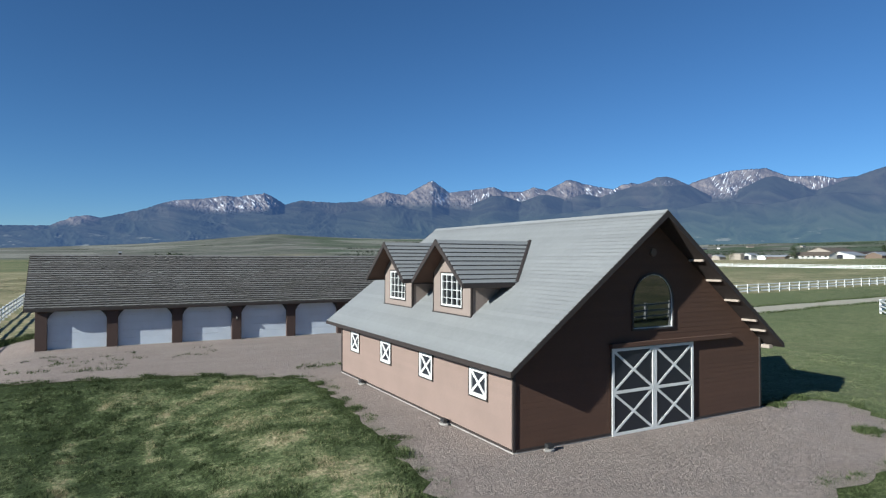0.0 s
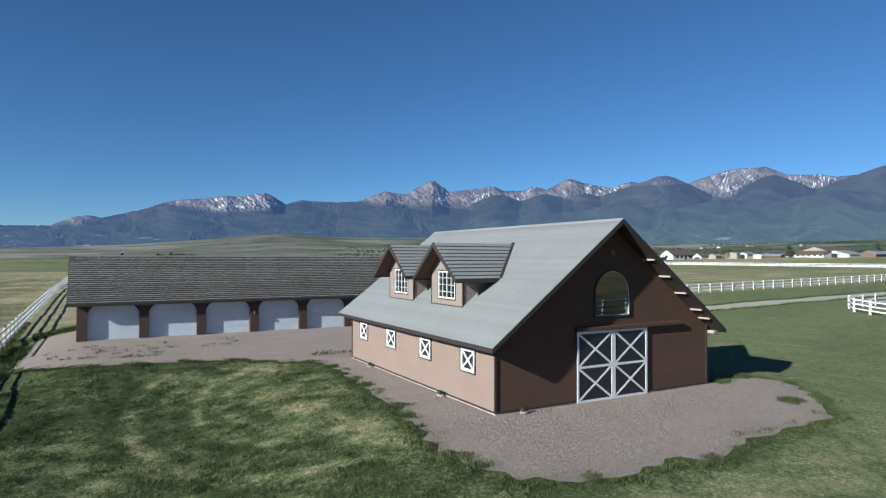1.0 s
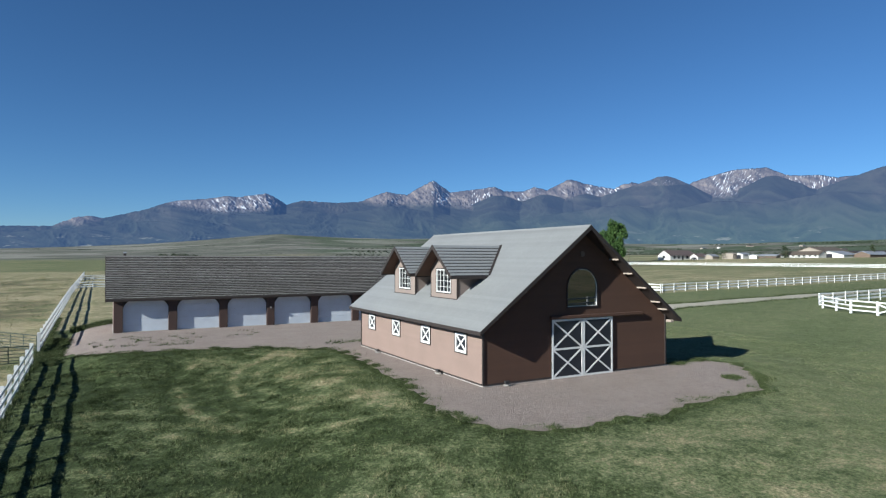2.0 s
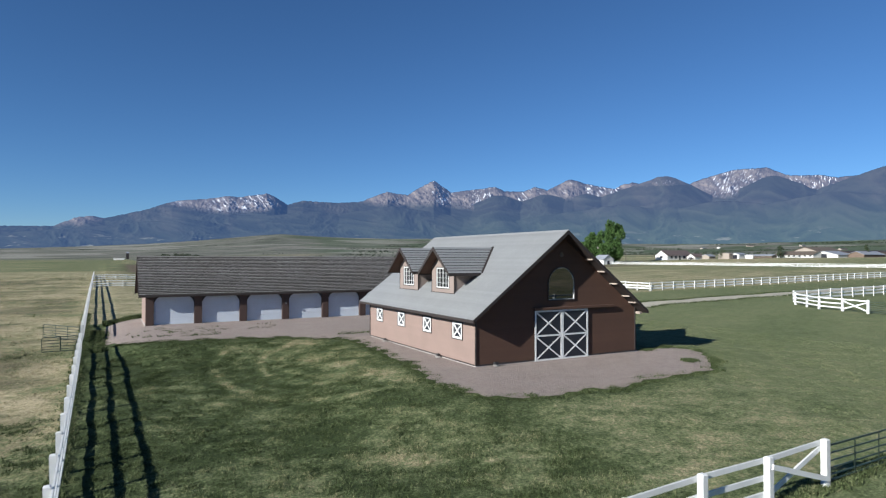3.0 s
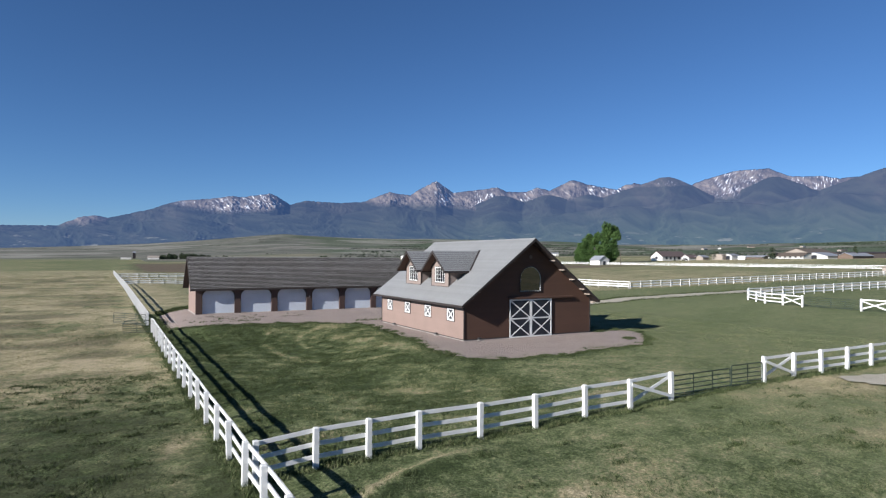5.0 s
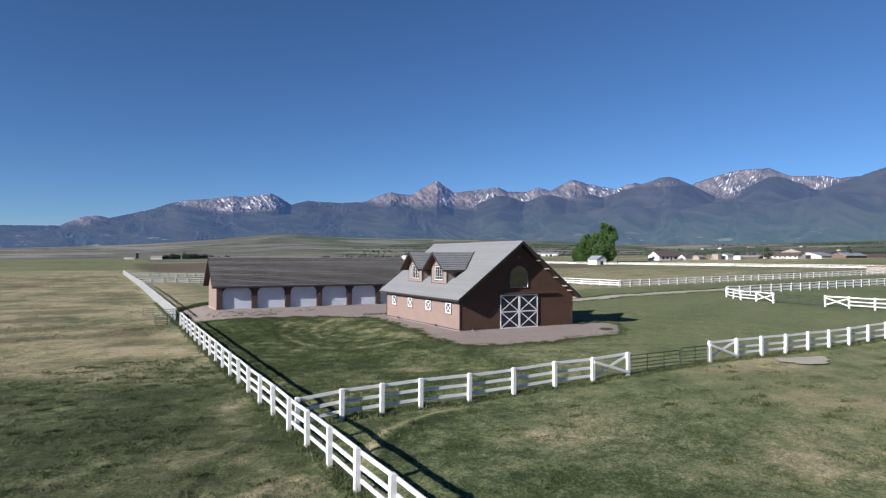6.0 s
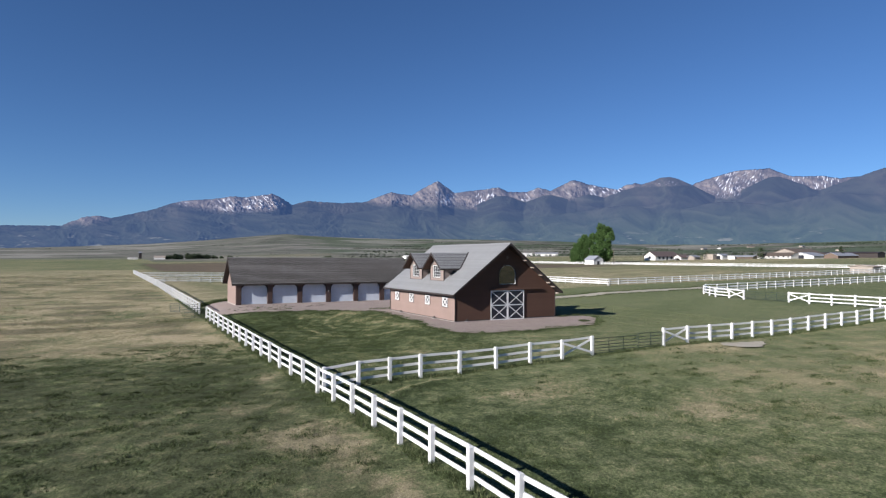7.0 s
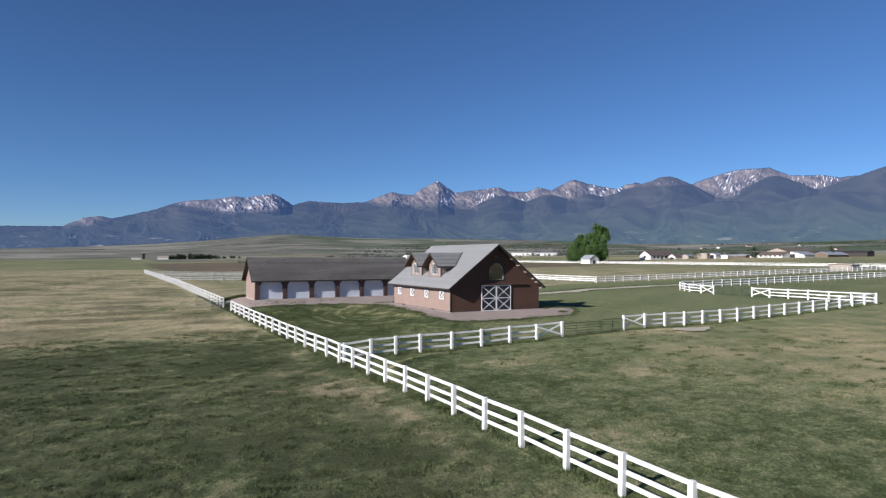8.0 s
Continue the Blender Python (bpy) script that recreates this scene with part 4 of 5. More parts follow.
bm = arch_ring(ARCH_R - 0.01, ARCH_R + 0.06, ARCH_LOW - 0.02, -0.05, 0.05)
box(bm, -ARCH_R - 0.06, ARCH_R + 0.06, -0.05, 0.05, ARCH_LOW - 0.09, ARCH_LOW - 0.02)
part("surround", bm, TRIM, aw)
bm = arch_ring(ARCH_R - 0.036, ARCH_R - 0.012, ARCH_LOW, -0.02, 0.05)
box(bm, -ARCH_R + 0.012, ARCH_R - 0.012, -0.02, 0.05, ARCH_LOW - 0.018, ARCH_LOW + 0.008)
part("sash", bm, WHITE, aw, "thin white sash")
bm = bmesh.new()
n = 24
prism(bm, [(ARCH_R - 0.03, ARCH_LOW)] + [((ARCH_R - 0.03) * math.cos(math.pi * k / n), ARCH_MID + (ARCH_R - 0.03) * math.sin(math.pi * k / n)) for k in range(n + 1)] + [(-ARCH_R + 0.03, ARCH_LOW)], "y", -0.007, 0.007)
for v in bm.verts:
    v.co.z -= ARCH_MID
part("pane", bm, GLASS, aw).matrix_basis = pose(0, 0.035, ARCH_MID, 2.3)

# round vent below the peak
bm = bmesh.new()
prism(bm, [(ARCH_X + 0.16 * math.cos(k * math.pi / 6), 6.95 + 0.16 * math.sin(k * math.pi / 6)) for k in range(12)], "y", -0.06, 0.0)
part("gable_vent", bm, CORE, barn, "small round gable vent")


# ---- the garage row ----
garage = thing("garage", "long brown garage row with white doors and shake roof", "garage", -16.38, 34.72, 0)
G_LEN, G_DEEP, G_RY, G_RZ, G_PITCH = 27.6, 7.4, 3.7, 6.83, 0.918
G_STEP = 4.46


def groof_z(y):
    return G_RZ - G_PITCH * abs(y - G_RY)


bm = bmesh.new()
box(bm, 0.05, G_LEN - 0.05, G_DEEP - 0.18, G_DEEP, 0, groof_z(G_DEEP) - 0.2)
part("back_wall", bm, TAN, garage)
for x0 in (0.03, G_LEN - 0.21):
    bm = bmesh.new()
    prism(bm, [(0.45, 0), (G_DEEP, 0), (G_DEEP, groof_z(G_DEEP) - 0.2), (G_RY, G_RZ - 0.22), (0.45, groof_z(0.45) - 0.2)], "x", x0, x0 + 0.18)
    part("gable_wall", bm, TAN, garage)
bm = bmesh.new()
box(bm, -0.05, G_LEN + 0.05, 0.1, G_DEEP + 0.05, -0.3, 0.035)
part("slab", bm, STONE, garage)
bm = bmesh.new()
box(bm, 0.0, G_LEN, 0.02, 0.4, 2.86, 3.22)
part("header_beam", bm, TRIM, garage)
POST_W = 0.74
for k in range(7):
    x = k * G_STEP
    bm = bmesh.new()
    box(bm, x, x + POST_W, 0, 0.42, 0.0, 2.86)
    post = part("post", bm, POST_BROWN, garage, "broad brown boarded post", soft=0.012)
    for s in (0, 1):
        if (k == 0 and s == 0) or (k == 6 and s == 1):
            continue
        e = x + POST_W if s else x
        g = 1 if s else -1
        bm = bmesh.new()
        prism(bm, [(e, 2.2), (e + g * 0.16, 2.5), (e + g * 0.5, 2.86), (e, 2.86)], "y", 0.04, 0.36)
        part("bracket", bm, TRIM, post)


# a lantern on one of the posts
lamp = thing("wall_lantern", "small dark wall lantern with a pale glass on a post", "wall lamp", -16.38 + 3 * G_STEP + POST_W / 2, 34.72, 1.75)
bm = bmesh.new()
box(bm, -0.07, 0.07, -0.03, 0.0, -0.14, 0.16)
box(bm, -0.02, 0.02, -0.13, -0.03, 0.17, 0.2)
part("bracket", bm, DARK_METAL_AND_SHADE, lamp, soft=0.006)
bm = bmesh.new()
prism(bm, [(-0.05, 0.1), (0.05, 0.1), (0.04, -0.06), (-0.04, -0.06)], "y", -0.15, -0.06)
part("glass", bm, PEBBLE, lamp, "pale frosted glass", soft=0.006)
bm = bmesh.new()
prism(bm, [(-0.07, 0.1), (0.07, 0.1), (0.03, 0.16), (-0.03, 0.16)], "y", -0.17, -0.03)
part("hood", bm, DARK_METAL_AND_SHADE, lamp, soft=0.006)


def garage_door(k):
    d = new("garage_door")
    d.parent = garage
    x0 = k * G_STEP + POST_W
    w = G_STEP - POST_W
    d.matrix_basis = pose(x0, 0.3, 0)
    tagged(d, "closed white sectional garage door")
    for j in range(5):
        bm = bmesh.new()
        z0, z1 = 0.045 + j * 0.575, 0.045 + (j + 1) * 0.575 - 0.006
        box(bm, 0, w, 0.02, 0.06, z0, z1)
        n = 8
        for i in range(n):
            a = 0.06 + (w - 0.12) * i / n
            box(bm, a + 0.03, a + (w - 0.12) / n - 0.03, 0.0175, 0.02, z0 + 0.08, z1 - 0.08)
        part("door_section", bm, DOOR_WHITE, d)


for k in range(6):
    garage_door(k)

for side in (-1, 1):
    run = 4.15
    ye = G_RY + side * run
    bm = bmesh.new()
    prism(bm, [(G_RY, G_RZ - 0.04), (ye, groof_z(ye) - 0.04), (ye, groof_z(ye) - 0.18), (G_RY, G_RZ - 0.24)], "x", -0.6, G_LEN + 0.6)
    deck = part("roof_deck", bm, TRIM, garage, "dark boarded roof deck")
    bm = bmesh.new()
    prism(bm, [(ye, groof_z(ye) - 0.01), (ye + side * 0.04, groof_z(ye) - 0.03), (ye + side * 0.04, groof_z(ye) - 0.22), (ye, groof_z(ye) - 0.22)], "x", -0.6, G_LEN + 0.6)
    part("fascia", bm, TRIM, garage)
    for x0 in (-0.66, G_LEN + 0.6):
        bm = bmesh.new()
        prism(bm, [(G_RY, G_RZ + 0.01), (ye, groof_z(ye) + 0.01), (ye, groof_z(ye) - 0.26), (G_RY, G_RZ - 0.34)], "x", x0, x0 + 0.06)
        part("rake_board", bm, TRIM, garage)
    # courses of split shakes, uneven at their butts
    n = 24 if side < 0 else 12
    for k in range(n):
        s0, s1 = k / n, (k + 1) / n
        co, fa = [], []
        x = -0.62
        y0, z0 = G_RY + side * run * s0, G_RZ - G_PITCH * run * s0
        while x < G_LEN + 0.61:
            w = RNG.uniform(0.12, 0.3)
            e = min(s1 + RNG.uniform(0.12, 0.26) / n, 1.012)
            th = RNG.uniform(0.095, 0.13)
            y1, z1 = G_RY + side * run * e, G_RZ - G_PITCH * run * e
            for xe in (x, min(x + w, G_LEN + 0.62)):
                co += [(xe, y0, z0 - 0.005), (xe, y1, z1 + th), (xe, y1, z1 - 0.03)]
            x += w
        for c in range(len(co) // 3 - 1):
            i = 3 * c
            fa += [(i, i + 1, i + 4, i + 3), (i + 1, i + 2, i + 5, i + 4)]
        me = bpy.data.meshes.new("shake_course")
        me.from_pydata(co, [], fa)
        me.materials.append(SHAKE)
        # every second face is a butt and takes the painted shadow colour
        me.materials.append(SHAKE_BUTT_SHADE)
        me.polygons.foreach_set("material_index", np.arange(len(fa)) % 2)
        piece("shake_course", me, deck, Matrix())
bm = bmesh.new()
prism(bm, [(G_RY - 0.16, G_RZ - 0.1), (G_RY, G_RZ + 0.05), (G_RY + 0.16, G_RZ - 0.1), (G_RY, G_RZ)], "x", -0.62, G_LEN + 0.62)
part("ridge_cap", bm, SHAKE, garage)


# ---- fences ----
POST_H = 1.58
bm = bmesh.new()
prism(bm, [(-0.1, -0.1), (0.1, -0.1), (0.1, 0.1), (-0.1, 0.1)], "z", -0.35, POST_H - 0.03)
v4 = [bm.verts.new((x, y, POST_H - 0.03)) for x, y in ((-0.1, -0.1), (0.1, -0.1), (0.1, 0.1), (-0.1, 0.1))]
v5 = [bm.verts.new((x, y, POST_H)) for x, y in ((-0.07, -0.07), (0.07, -0.07), (0.07, 0.07), (-0.07, 0.07))]
bm.faces.new(v5)
for k in range(4):
    bm.faces.new((v4[k], v4[(k + 1) % 4], v5[(k + 1) % 4], v5[k]))
POST_MESH = done("post", bm, FENCE)
bm = bmesh.new()
box(bm, 0, 1, -0.025, 0.025, -0.08, 0.08)
RAIL_MESH = done("rail", bm, FENCE)
RAILS = (1.43, 0.91, 0.43)


def rail(parent, a, b, z, side, wide=1.0):
    """A board from post to post, on the inner face of the posts."""
    a, b = Vector(a), Vector(b)
    d = b - a
    yaw = math.atan2(d.y, d.x)
    rise = math.atan2(d.z, math.hypot(d.x, d.y))
    m = Matrix.Translation(a) @ Matrix.Rotation(yaw, 4, "Z") @ Matrix.Translation((0, side * 0.127, z)) @ Matrix.Rotation(-rise, 4, "Y") @ Matrix.Diagonal((d.length, 1, wide, 1))
    return piece("rail", RAIL_MESH, parent, m)


def fence(label, corners, side, step=2.97, brace_first=False, brace_last=False, group="white paddock fences", slim=1.0):
    base = corners[0]
    f = thing("fence", label, "fence", base[0], base[1], float(height(*base)), group=group)
    pts = []
    for a, b in zip(corners, corners[1:]):
        n = max(1, round(math.dist(a, b) / step))
        pts += [(a[0] + (b[0] - a[0]) * k / n, a[1] + (b[1] - a[1]) * k / n) for k in range(n)]
    pts.append(corners[-1])
    px, py = np.array(pts, float).T
    pz = height(px, py)
    org = Vector((base[0], base[1], float(height(*base))))
    pts = [Vector(p) - org for p in zip(px, py, pz)]
    for k, p in enumerate(pts):
        lean = RNG.normal(0, 0.6, 2)
        q = pts[min(k + 1, len(pts) - 1)] - pts[max(k - 1, 0)]
        piece("post", POST_MESH, f, Matrix.Translation(p) @ pose(0, 0, RNG.normal(0, 0.012), lean[0], lean[1], math.degrees(math.atan2(q.y, q.x))) @ Matrix.Diagonal((slim, slim, 1, 1)))
    for k, (a, b) in enumerate(zip(pts, pts[1:])):
        braced = (k == 0 and brace_first) or (k == len(pts) - 2 and brace_last)
        rail(f, a, b, RAILS[0] + RNG.normal(0, 0.01), side)
        if braced:
            for lo, hi, s in ((0.3, 1.3, 1), (1.3, 0.3, -1)):
                r = rail(f, a + Vector((0, 0, lo)), b + Vector((0, 0, hi)), 0.0, side * s)
                r.name = "brace"
        else:
            for z in RAILS[1:]:
                rail(f, a, b, z + RNG.normal(0, 0.012), side, 1.0 if slim == 1 else 1.5)
    return f


FY = -20.45


def side_x(y):
    """The long side fence stands a little askew to the barn."""
    return -21.25 - 0.008 * (y - FY)


def run(y0, y1):
    return [(side_x(y0), y0), (side_x(y1), y1)]


fence("long white three-rail board fence beside the straw field", run(-79.25, -20.35) + run(-20.35, 25.3)[1:], -1, step=2.96)
fence("white three-rail board fence running off past the garage", run(31.8, 235), -1)
fence("white three-rail fence across the front pasture, braced at its gate", [(-20.9, FY), (-18.67, FY), (-16.53, FY), (-14.32, FY), (0.6, FY)], 1, brace_last=True)
fence("white three-rail fence from the gate towards the far paddock", [(8.45, FY), (55.5, FY)], 1, brace_first=True)
fence("white three-rail fence bounding the far paddock with braced end", [(55.6, FY + 0.25), (55.6, -1.9)], 1, brace_last=True)
fence("flared white fence wing at the paddock gate", [(55.6, 5.4), (57.0, 11.6), (60.4, 16.6), (64.0, 19.0)], 1, brace_first=True)
fence("white three-rail fence along the near edge of the lane", [(64.3, 19.1), (240, 19.5)], 1, slim=0.5)
fence("white three-rail fence along the far edge of the lane", [(68.2, 48.2), (235, 48.6)], 1, slim=0.5)
fence("white three-rail fence running north from the lane", [(68.0, 48.4), (68.0, 84)], 1, slim=0.5)
fence("long white fence across the far meadow", [(232, 60), (234, 330)], 1, slim=0.5)
fence("white three-rail fence behind the garage", [(side_x(126) + 0.3, 126), (70, 126)], 1, slim=0.5)
fence("white three-rail fence behind the garage", [(side_x(182) + 0.3, 182), (80, 182)], 1, slim=0.5)


def tube_gate(label, x, y, length, turn):
    z = float(height(x, y))
    g = thing("tube_gate", label, "gate", x, y, z, turn, group="green tube gates")
    h, lo = 1.32, 0.18
    bm = bmesh.new()
    r = 0.036
    c = 0.12
    tube(bm, [(0, 0, lo), (0, 0, h - c), (c * 0.3, 0, h - c * 0.3), (c, 0, h), (length - c, 0, h), (length - c * 0.3, 0, h - c * 0.3), (length, 0, h - c), (length, 0, lo), (0, 0, lo)], r, r, 6)
    part("gate_frame", bm, GATE, g)
    for k in range(1, 5):
        bm = bmesh.new()
        zz = lo + (h - lo) * (k / 5) ** 1.15
        tube(bm, [(0, 0, zz), (length, 0, zz)], 0.029, 0.029, 5)
        part("gate_bar", bm, GATE, g)
    for k in range(1, max(2, round(length / 1.6))):
        bm = bmesh.new()
        xx = length * k / max(2, round(length / 1.6))
        box(bm, xx - 0.035, xx + 0.035, -0.04, -0.028, lo, h)
        part("gate_upright", bm, GATE, g)


tube_gate("wide green tube gate closed between white posts", 0.74, FY, 4.75, 1.0)
tube_gate("short green tube gate closed between white posts", 5.62, FY + 0.08, 2.7, -1.5)
tube_gate("green tube gate swung open into the straw field", side_x(31.8) - 0.15, 32.0, 5.4, 125)
tube_gate("green tube gate swung open into the straw field", side_x(25.3) - 0.1, 25.6, 2.5, 184)
tube_gate("green tube gate at the far paddock", 55.6, -1.7, 6.9, 90)

# ---- small things by the barn ----
def wall_spot(x, y, turn):
    s = thing("ground_spotlight", "small dark ground spotlight on a pale stone", "spotlight", x, y, 0.03, turn, group="ground spotlights")
    bm = bmesh.new()
    prism(bm, [(0.24 * math.cos(a) * (1 + 0.15 * math.sin(2 * a)), 0.17 * math.sin(a)) for a in (0, 0.9, 1.8, 2.7, 3.6, 4.5, 5.4)], "z", 0, 0.09)
    part("base_stone", bm, PEBBLE, s, soft=0.02)
    bm = bmesh.new()
    box(bm, -0.14, 0.14, -0.1, 0.1, 0.12, 0.26)
    box(bm, -0.03, 0.03, -0.03, 0.03, 0.08, 0.13)
    part("lamp_housing", bm, DARK_METAL_AND_SHADE, s, soft=0.015)


wall_spot(-0.28, 4.35, 90)
wall_spot(-0.28, 13.25, 90)
wall_spot(1.3, -0.3, 0)


# ---- far ranch ----
def far_house(name, label, x, y, w, d, h, rise, turn, wall, roof, openings=(), long_ridge=True):
    z = float(height(x, y)) - 0.2
    t = thing(name, label, name.replace("_", " "), x, y, z, turn)
    bm = bmesh.new()
    if long_ridge:
        prism(bm, [(-d / 2, 0), (d / 2, 0), (d / 2, h), (0, h + rise), (-d / 2, h)], "x", -w / 2, w / 2)
    else:
        prism(bm, [(-w / 2, 0), (w / 2, 0), (w / 2, h), (0, h + rise), (-w / 2, h)], "y", -d / 2, d / 2)
    part("wall", bm, wall, t)
    for s in (-1, 1):
        bm = bmesh.new()
        e = (d if long_ridge else w) / 2
        k = rise / e
        pts = [(0, h + rise + 0.03), (s * (e + 0.5), h - 0.5 * k + 0.03), (s * (e + 0.5), h - 0.5 * k + 0.25), (0, h + rise + 0.28)]
        prism(bm, pts, "x" if long_ridge else "y", -(w if long_ridge else d) / 2 - 0.4, (w if long_ridge else d) / 2 + 0.4)
        part("roof", bm, roof, t)
    for face, a, b, z0, z1 in openings:
        bm = bmesh.new()
        if face == "f":
            box(bm, a, b, -d / 2 - 0.08, -d / 2 + 0.1, z0, z1)
        else:
            box(bm, -w / 2 - 0.08, -w / 2 + 0.1, a, b, z0, z1)
        part("window" if z0 > 0.5 else "door", bm, NAVY, t)


far_house("shed", "small white shed with a grey roof under cottonwoods", 231, 231, 7.5, 8, 3.2, 2.2, 0, PALE_WALL, GREY_ROOF, [("f", -1, 0.8, 0, 2.4)], False)
far_house("ranch_house", "long white ranch house with maroon roof", 313, 251, 24, 10, 3.0, 3.2, 0, PALE_WALL, MAROON_ROOF,
          [("l", -1.0, 1.0, 1.2, 2.8), ("f", -9, -7, 1, 2.6), ("f", -5, -3, 1, 2.6), ("f", -1, 0.5, 0, 2.6), ("f", 3, 5, 1, 2.6), ("f", 8, 10, 1, 2.6)])
far_house("outbuilding", "white gabled outbuilding with maroon roof", 321, 240, 10, 6, 2.0, 1.7, 0, PALE_WALL, MAROON_ROOF)
far_house("outbuilding", "low beige outbuilding with grey roof", 326, 234.5, 6, 6, 2.0, 1.2, 0, BEIGE_WALL, GREY_ROOF)
far_house("outbuilding", "pale flat-roofed outbuilding among trees", 333, 226, 6, 8, 3.4, 0.4, 0, BEIGE_WALL, BEIGE_WALL)
far_house("outbuilding", "white outbuilding with a wide dark doorway", 337, 220.5, 7, 6, 2.8, 1.0, 0, PALE_WALL, GREY_ROOF, [("l", -1.6, 1.6, 0, 2.6)])
far_house("stock_trailer", "white stock trailer parked by the yards", 336, 212, 2.4, 4.4, 2.2, 0.2, 20, PALE_WALL, PALE_WALL)
for x, y, w, d in ((356, 222, 8, 20), (352, 214, 5, 16), (362, 229, 9, 14), (372, 218, 6, 22)):
    far_house("stock_shed", "long low weathered grey stock shed", x, y, w, d, 1.5, 0.7, 0, CORE, GREY_ROOF, [], False)
far_house("stable", "long low white stable with dark windows", 366, 198.5, 11, 24, 2.0, 2.0, 0, PALE_WALL, BARK, [("l", -11 + 3.4 * k, -9.6 + 3.4 * k, 0.9, 1.7) for k in range(7)], False)
far_house("stable", "wide white gabled stable with dark doorway", 377, 185, 16, 17, 1.8, 2.2, 0, PALE_WALL, GREY_ROOF, [("l", -2, 2, 0, 2.4)])
far_house("stable", "large weathered barn roof behind the stables", 400, 206, 30, 26, 2.4, 4.2, 0, BEIGE_WALL, BARK)
far_house("stable", "low grey-roofed stable wing", 392, 172, 24, 9, 1.8, 1.8, 0, CORE, GREY_ROOF)
far_house("hay_shed", "long dark open hay shed on posts", 421, 181, 9, 38, 3.2, 0.8, 0, TRIM, TRIM, [], False)
far_house("loafing_shed", "small beige loafing shed beside the white fence", 187, 54, 5, 7, 2.2, 0.4, 0, BEIGE_WALL, BEIGE_WALL)
far_house("farmhouse", "small pale farmhouse among dark trees", 34.4, 951.9, 15, 9, 3.0, 2.2, -8, PALE_WALL, BEIGE_WALL)
far_house("farm_trailer", "low white trailer in the far field", -1.3, 963.8, 13, 5, 2.2, 0.4, -8, PALE_WALL, PALE_WALL)
far_house("silo", "tall narrow dark silo in the plain", 12.3, 1048.8, 4.0, 4.0, 9.5, 1.6, 0, TRIM, GREY_ROOF)
far_house("farmhouse", "white farm buildings far across the plain", 300, 640, 16, 8, 3.0, 1.5, 10, PALE_WALL, PALE_WALL)
far_house("farmhouse", "white farm buildings far across the plain", 326, 632, 10, 8, 3.0, 1.5, 10, PALE_WALL, PALE_WALL)
far_house("farm_shed", "long low white farm shed beyond the cottonwoods", 549, 744, 32, 12, 3.6, 1.4, -35, PALE_WALL, PALE_WALL)
far_house("farm_shed", "long low white farm shed beyond the cottonwoods", 580, 721, 36, 12, 4.0, 1.8, -38, PALE_WALL, GREY_ROOF, [("f", -13, -9, 0, 2.8), ("f", 4, 8, 0, 2.8)])
for a, r, w, turn, label, roof in ((23.4, 2300, 30, 10, "small pale farm buildings at the mountains' foot", GREY_ROOF), (24.6, 2350, 18, 30, "small pale farm buildings at the mountains' foot", PALE_WALL),
                                  (27.0, 2500, 26, -20, "small pale farm buildings at the mountains' foot", MAROON_ROOF), (30.8, 2400, 34, 15, "small pale farm buildings at the mountains' foot", GREY_ROOF),
                                  (33.6, 1900, 30, 0, "low barn with a red-brown roof on the plain", MAROON_ROOF), (14.6, 2200, 22, 0, "small pale farm buildings at the mountains' foot", PALE_WALL)):
    b = radians(28.8 + a)
    far_house("farmhouse", label, -12 + r * math.sin(b), -17 + r * math.cos(b), w, 10, 3.4, 1.8, turn, BEIGE_WALL if w > 20 else PALE_WALL, roof)
for k in range(5):
    tube_gate("dark pipe corral panel in the far stock yard", 338 + 3.2 * k, 213 - 4.6 * k, 5.4, -55)


def pickup(x, y, turn):
    """A parked pickup: body, cab, glass and wheels."""
    p = thing("pickup_truck", "dark pickup truck parked before the ranch house", "truck", x, y, float(height(x, y)), turn)
    bm = bmesh.new()
    prism(bm, [(-2.8, 0.45), (2.75, 0.45), (2.85, 0.75), (2.75, 1.02), (1.4, 1.12), (-2.75, 1.12), (-2.85, 0.6)], "y", -0.95, 0.95)
    part("body", bm, DARK_METAL_AND_SHADE, p, soft=0.05)
    bm = bmesh.new()
    prism(bm, [(-0.9, 1.12), (1.35, 1.12), (0.65, 1.75), (-0.75, 1.78)], "y", -0.84, 0.84)
    part("cab", bm, DARK_METAL_AND_SHADE, p, soft=0.06)
    bm = bmesh.new()
    prism(bm, [(-0.62, 1.2), (1.0, 1.2), (0.52, 1.66), (-0.56, 1.68)], "y", -0.85, 0.85)
    part("side_glass", bm, GLASS, p)
    for wx in (-1.75, 1.8):
        for wy in (-0.98, 0.74):
            bm = bmesh.new()
            prism(bm, [(wx + 0.4 * math.cos(k * math.pi / 7), 0.4 + 0.4 * math.sin(k * math.pi / 7)) for k in range(14)], "y", wy, wy + 0.24)
            wheel = part("tyre", bm, NAVY, p)
            bm = bmesh.new()
            prism(bm, [(wx + 0.22 * math.cos(k * math.pi / 5), 0.4 + 0.22 * math.sin(k * math.pi / 5)) for k in range(10)], "y", wy - 0.01, wy + 0.25)
            part("rim", bm, GREY_ROOF, wheel)


pickup(307.8, 233.5, 18)


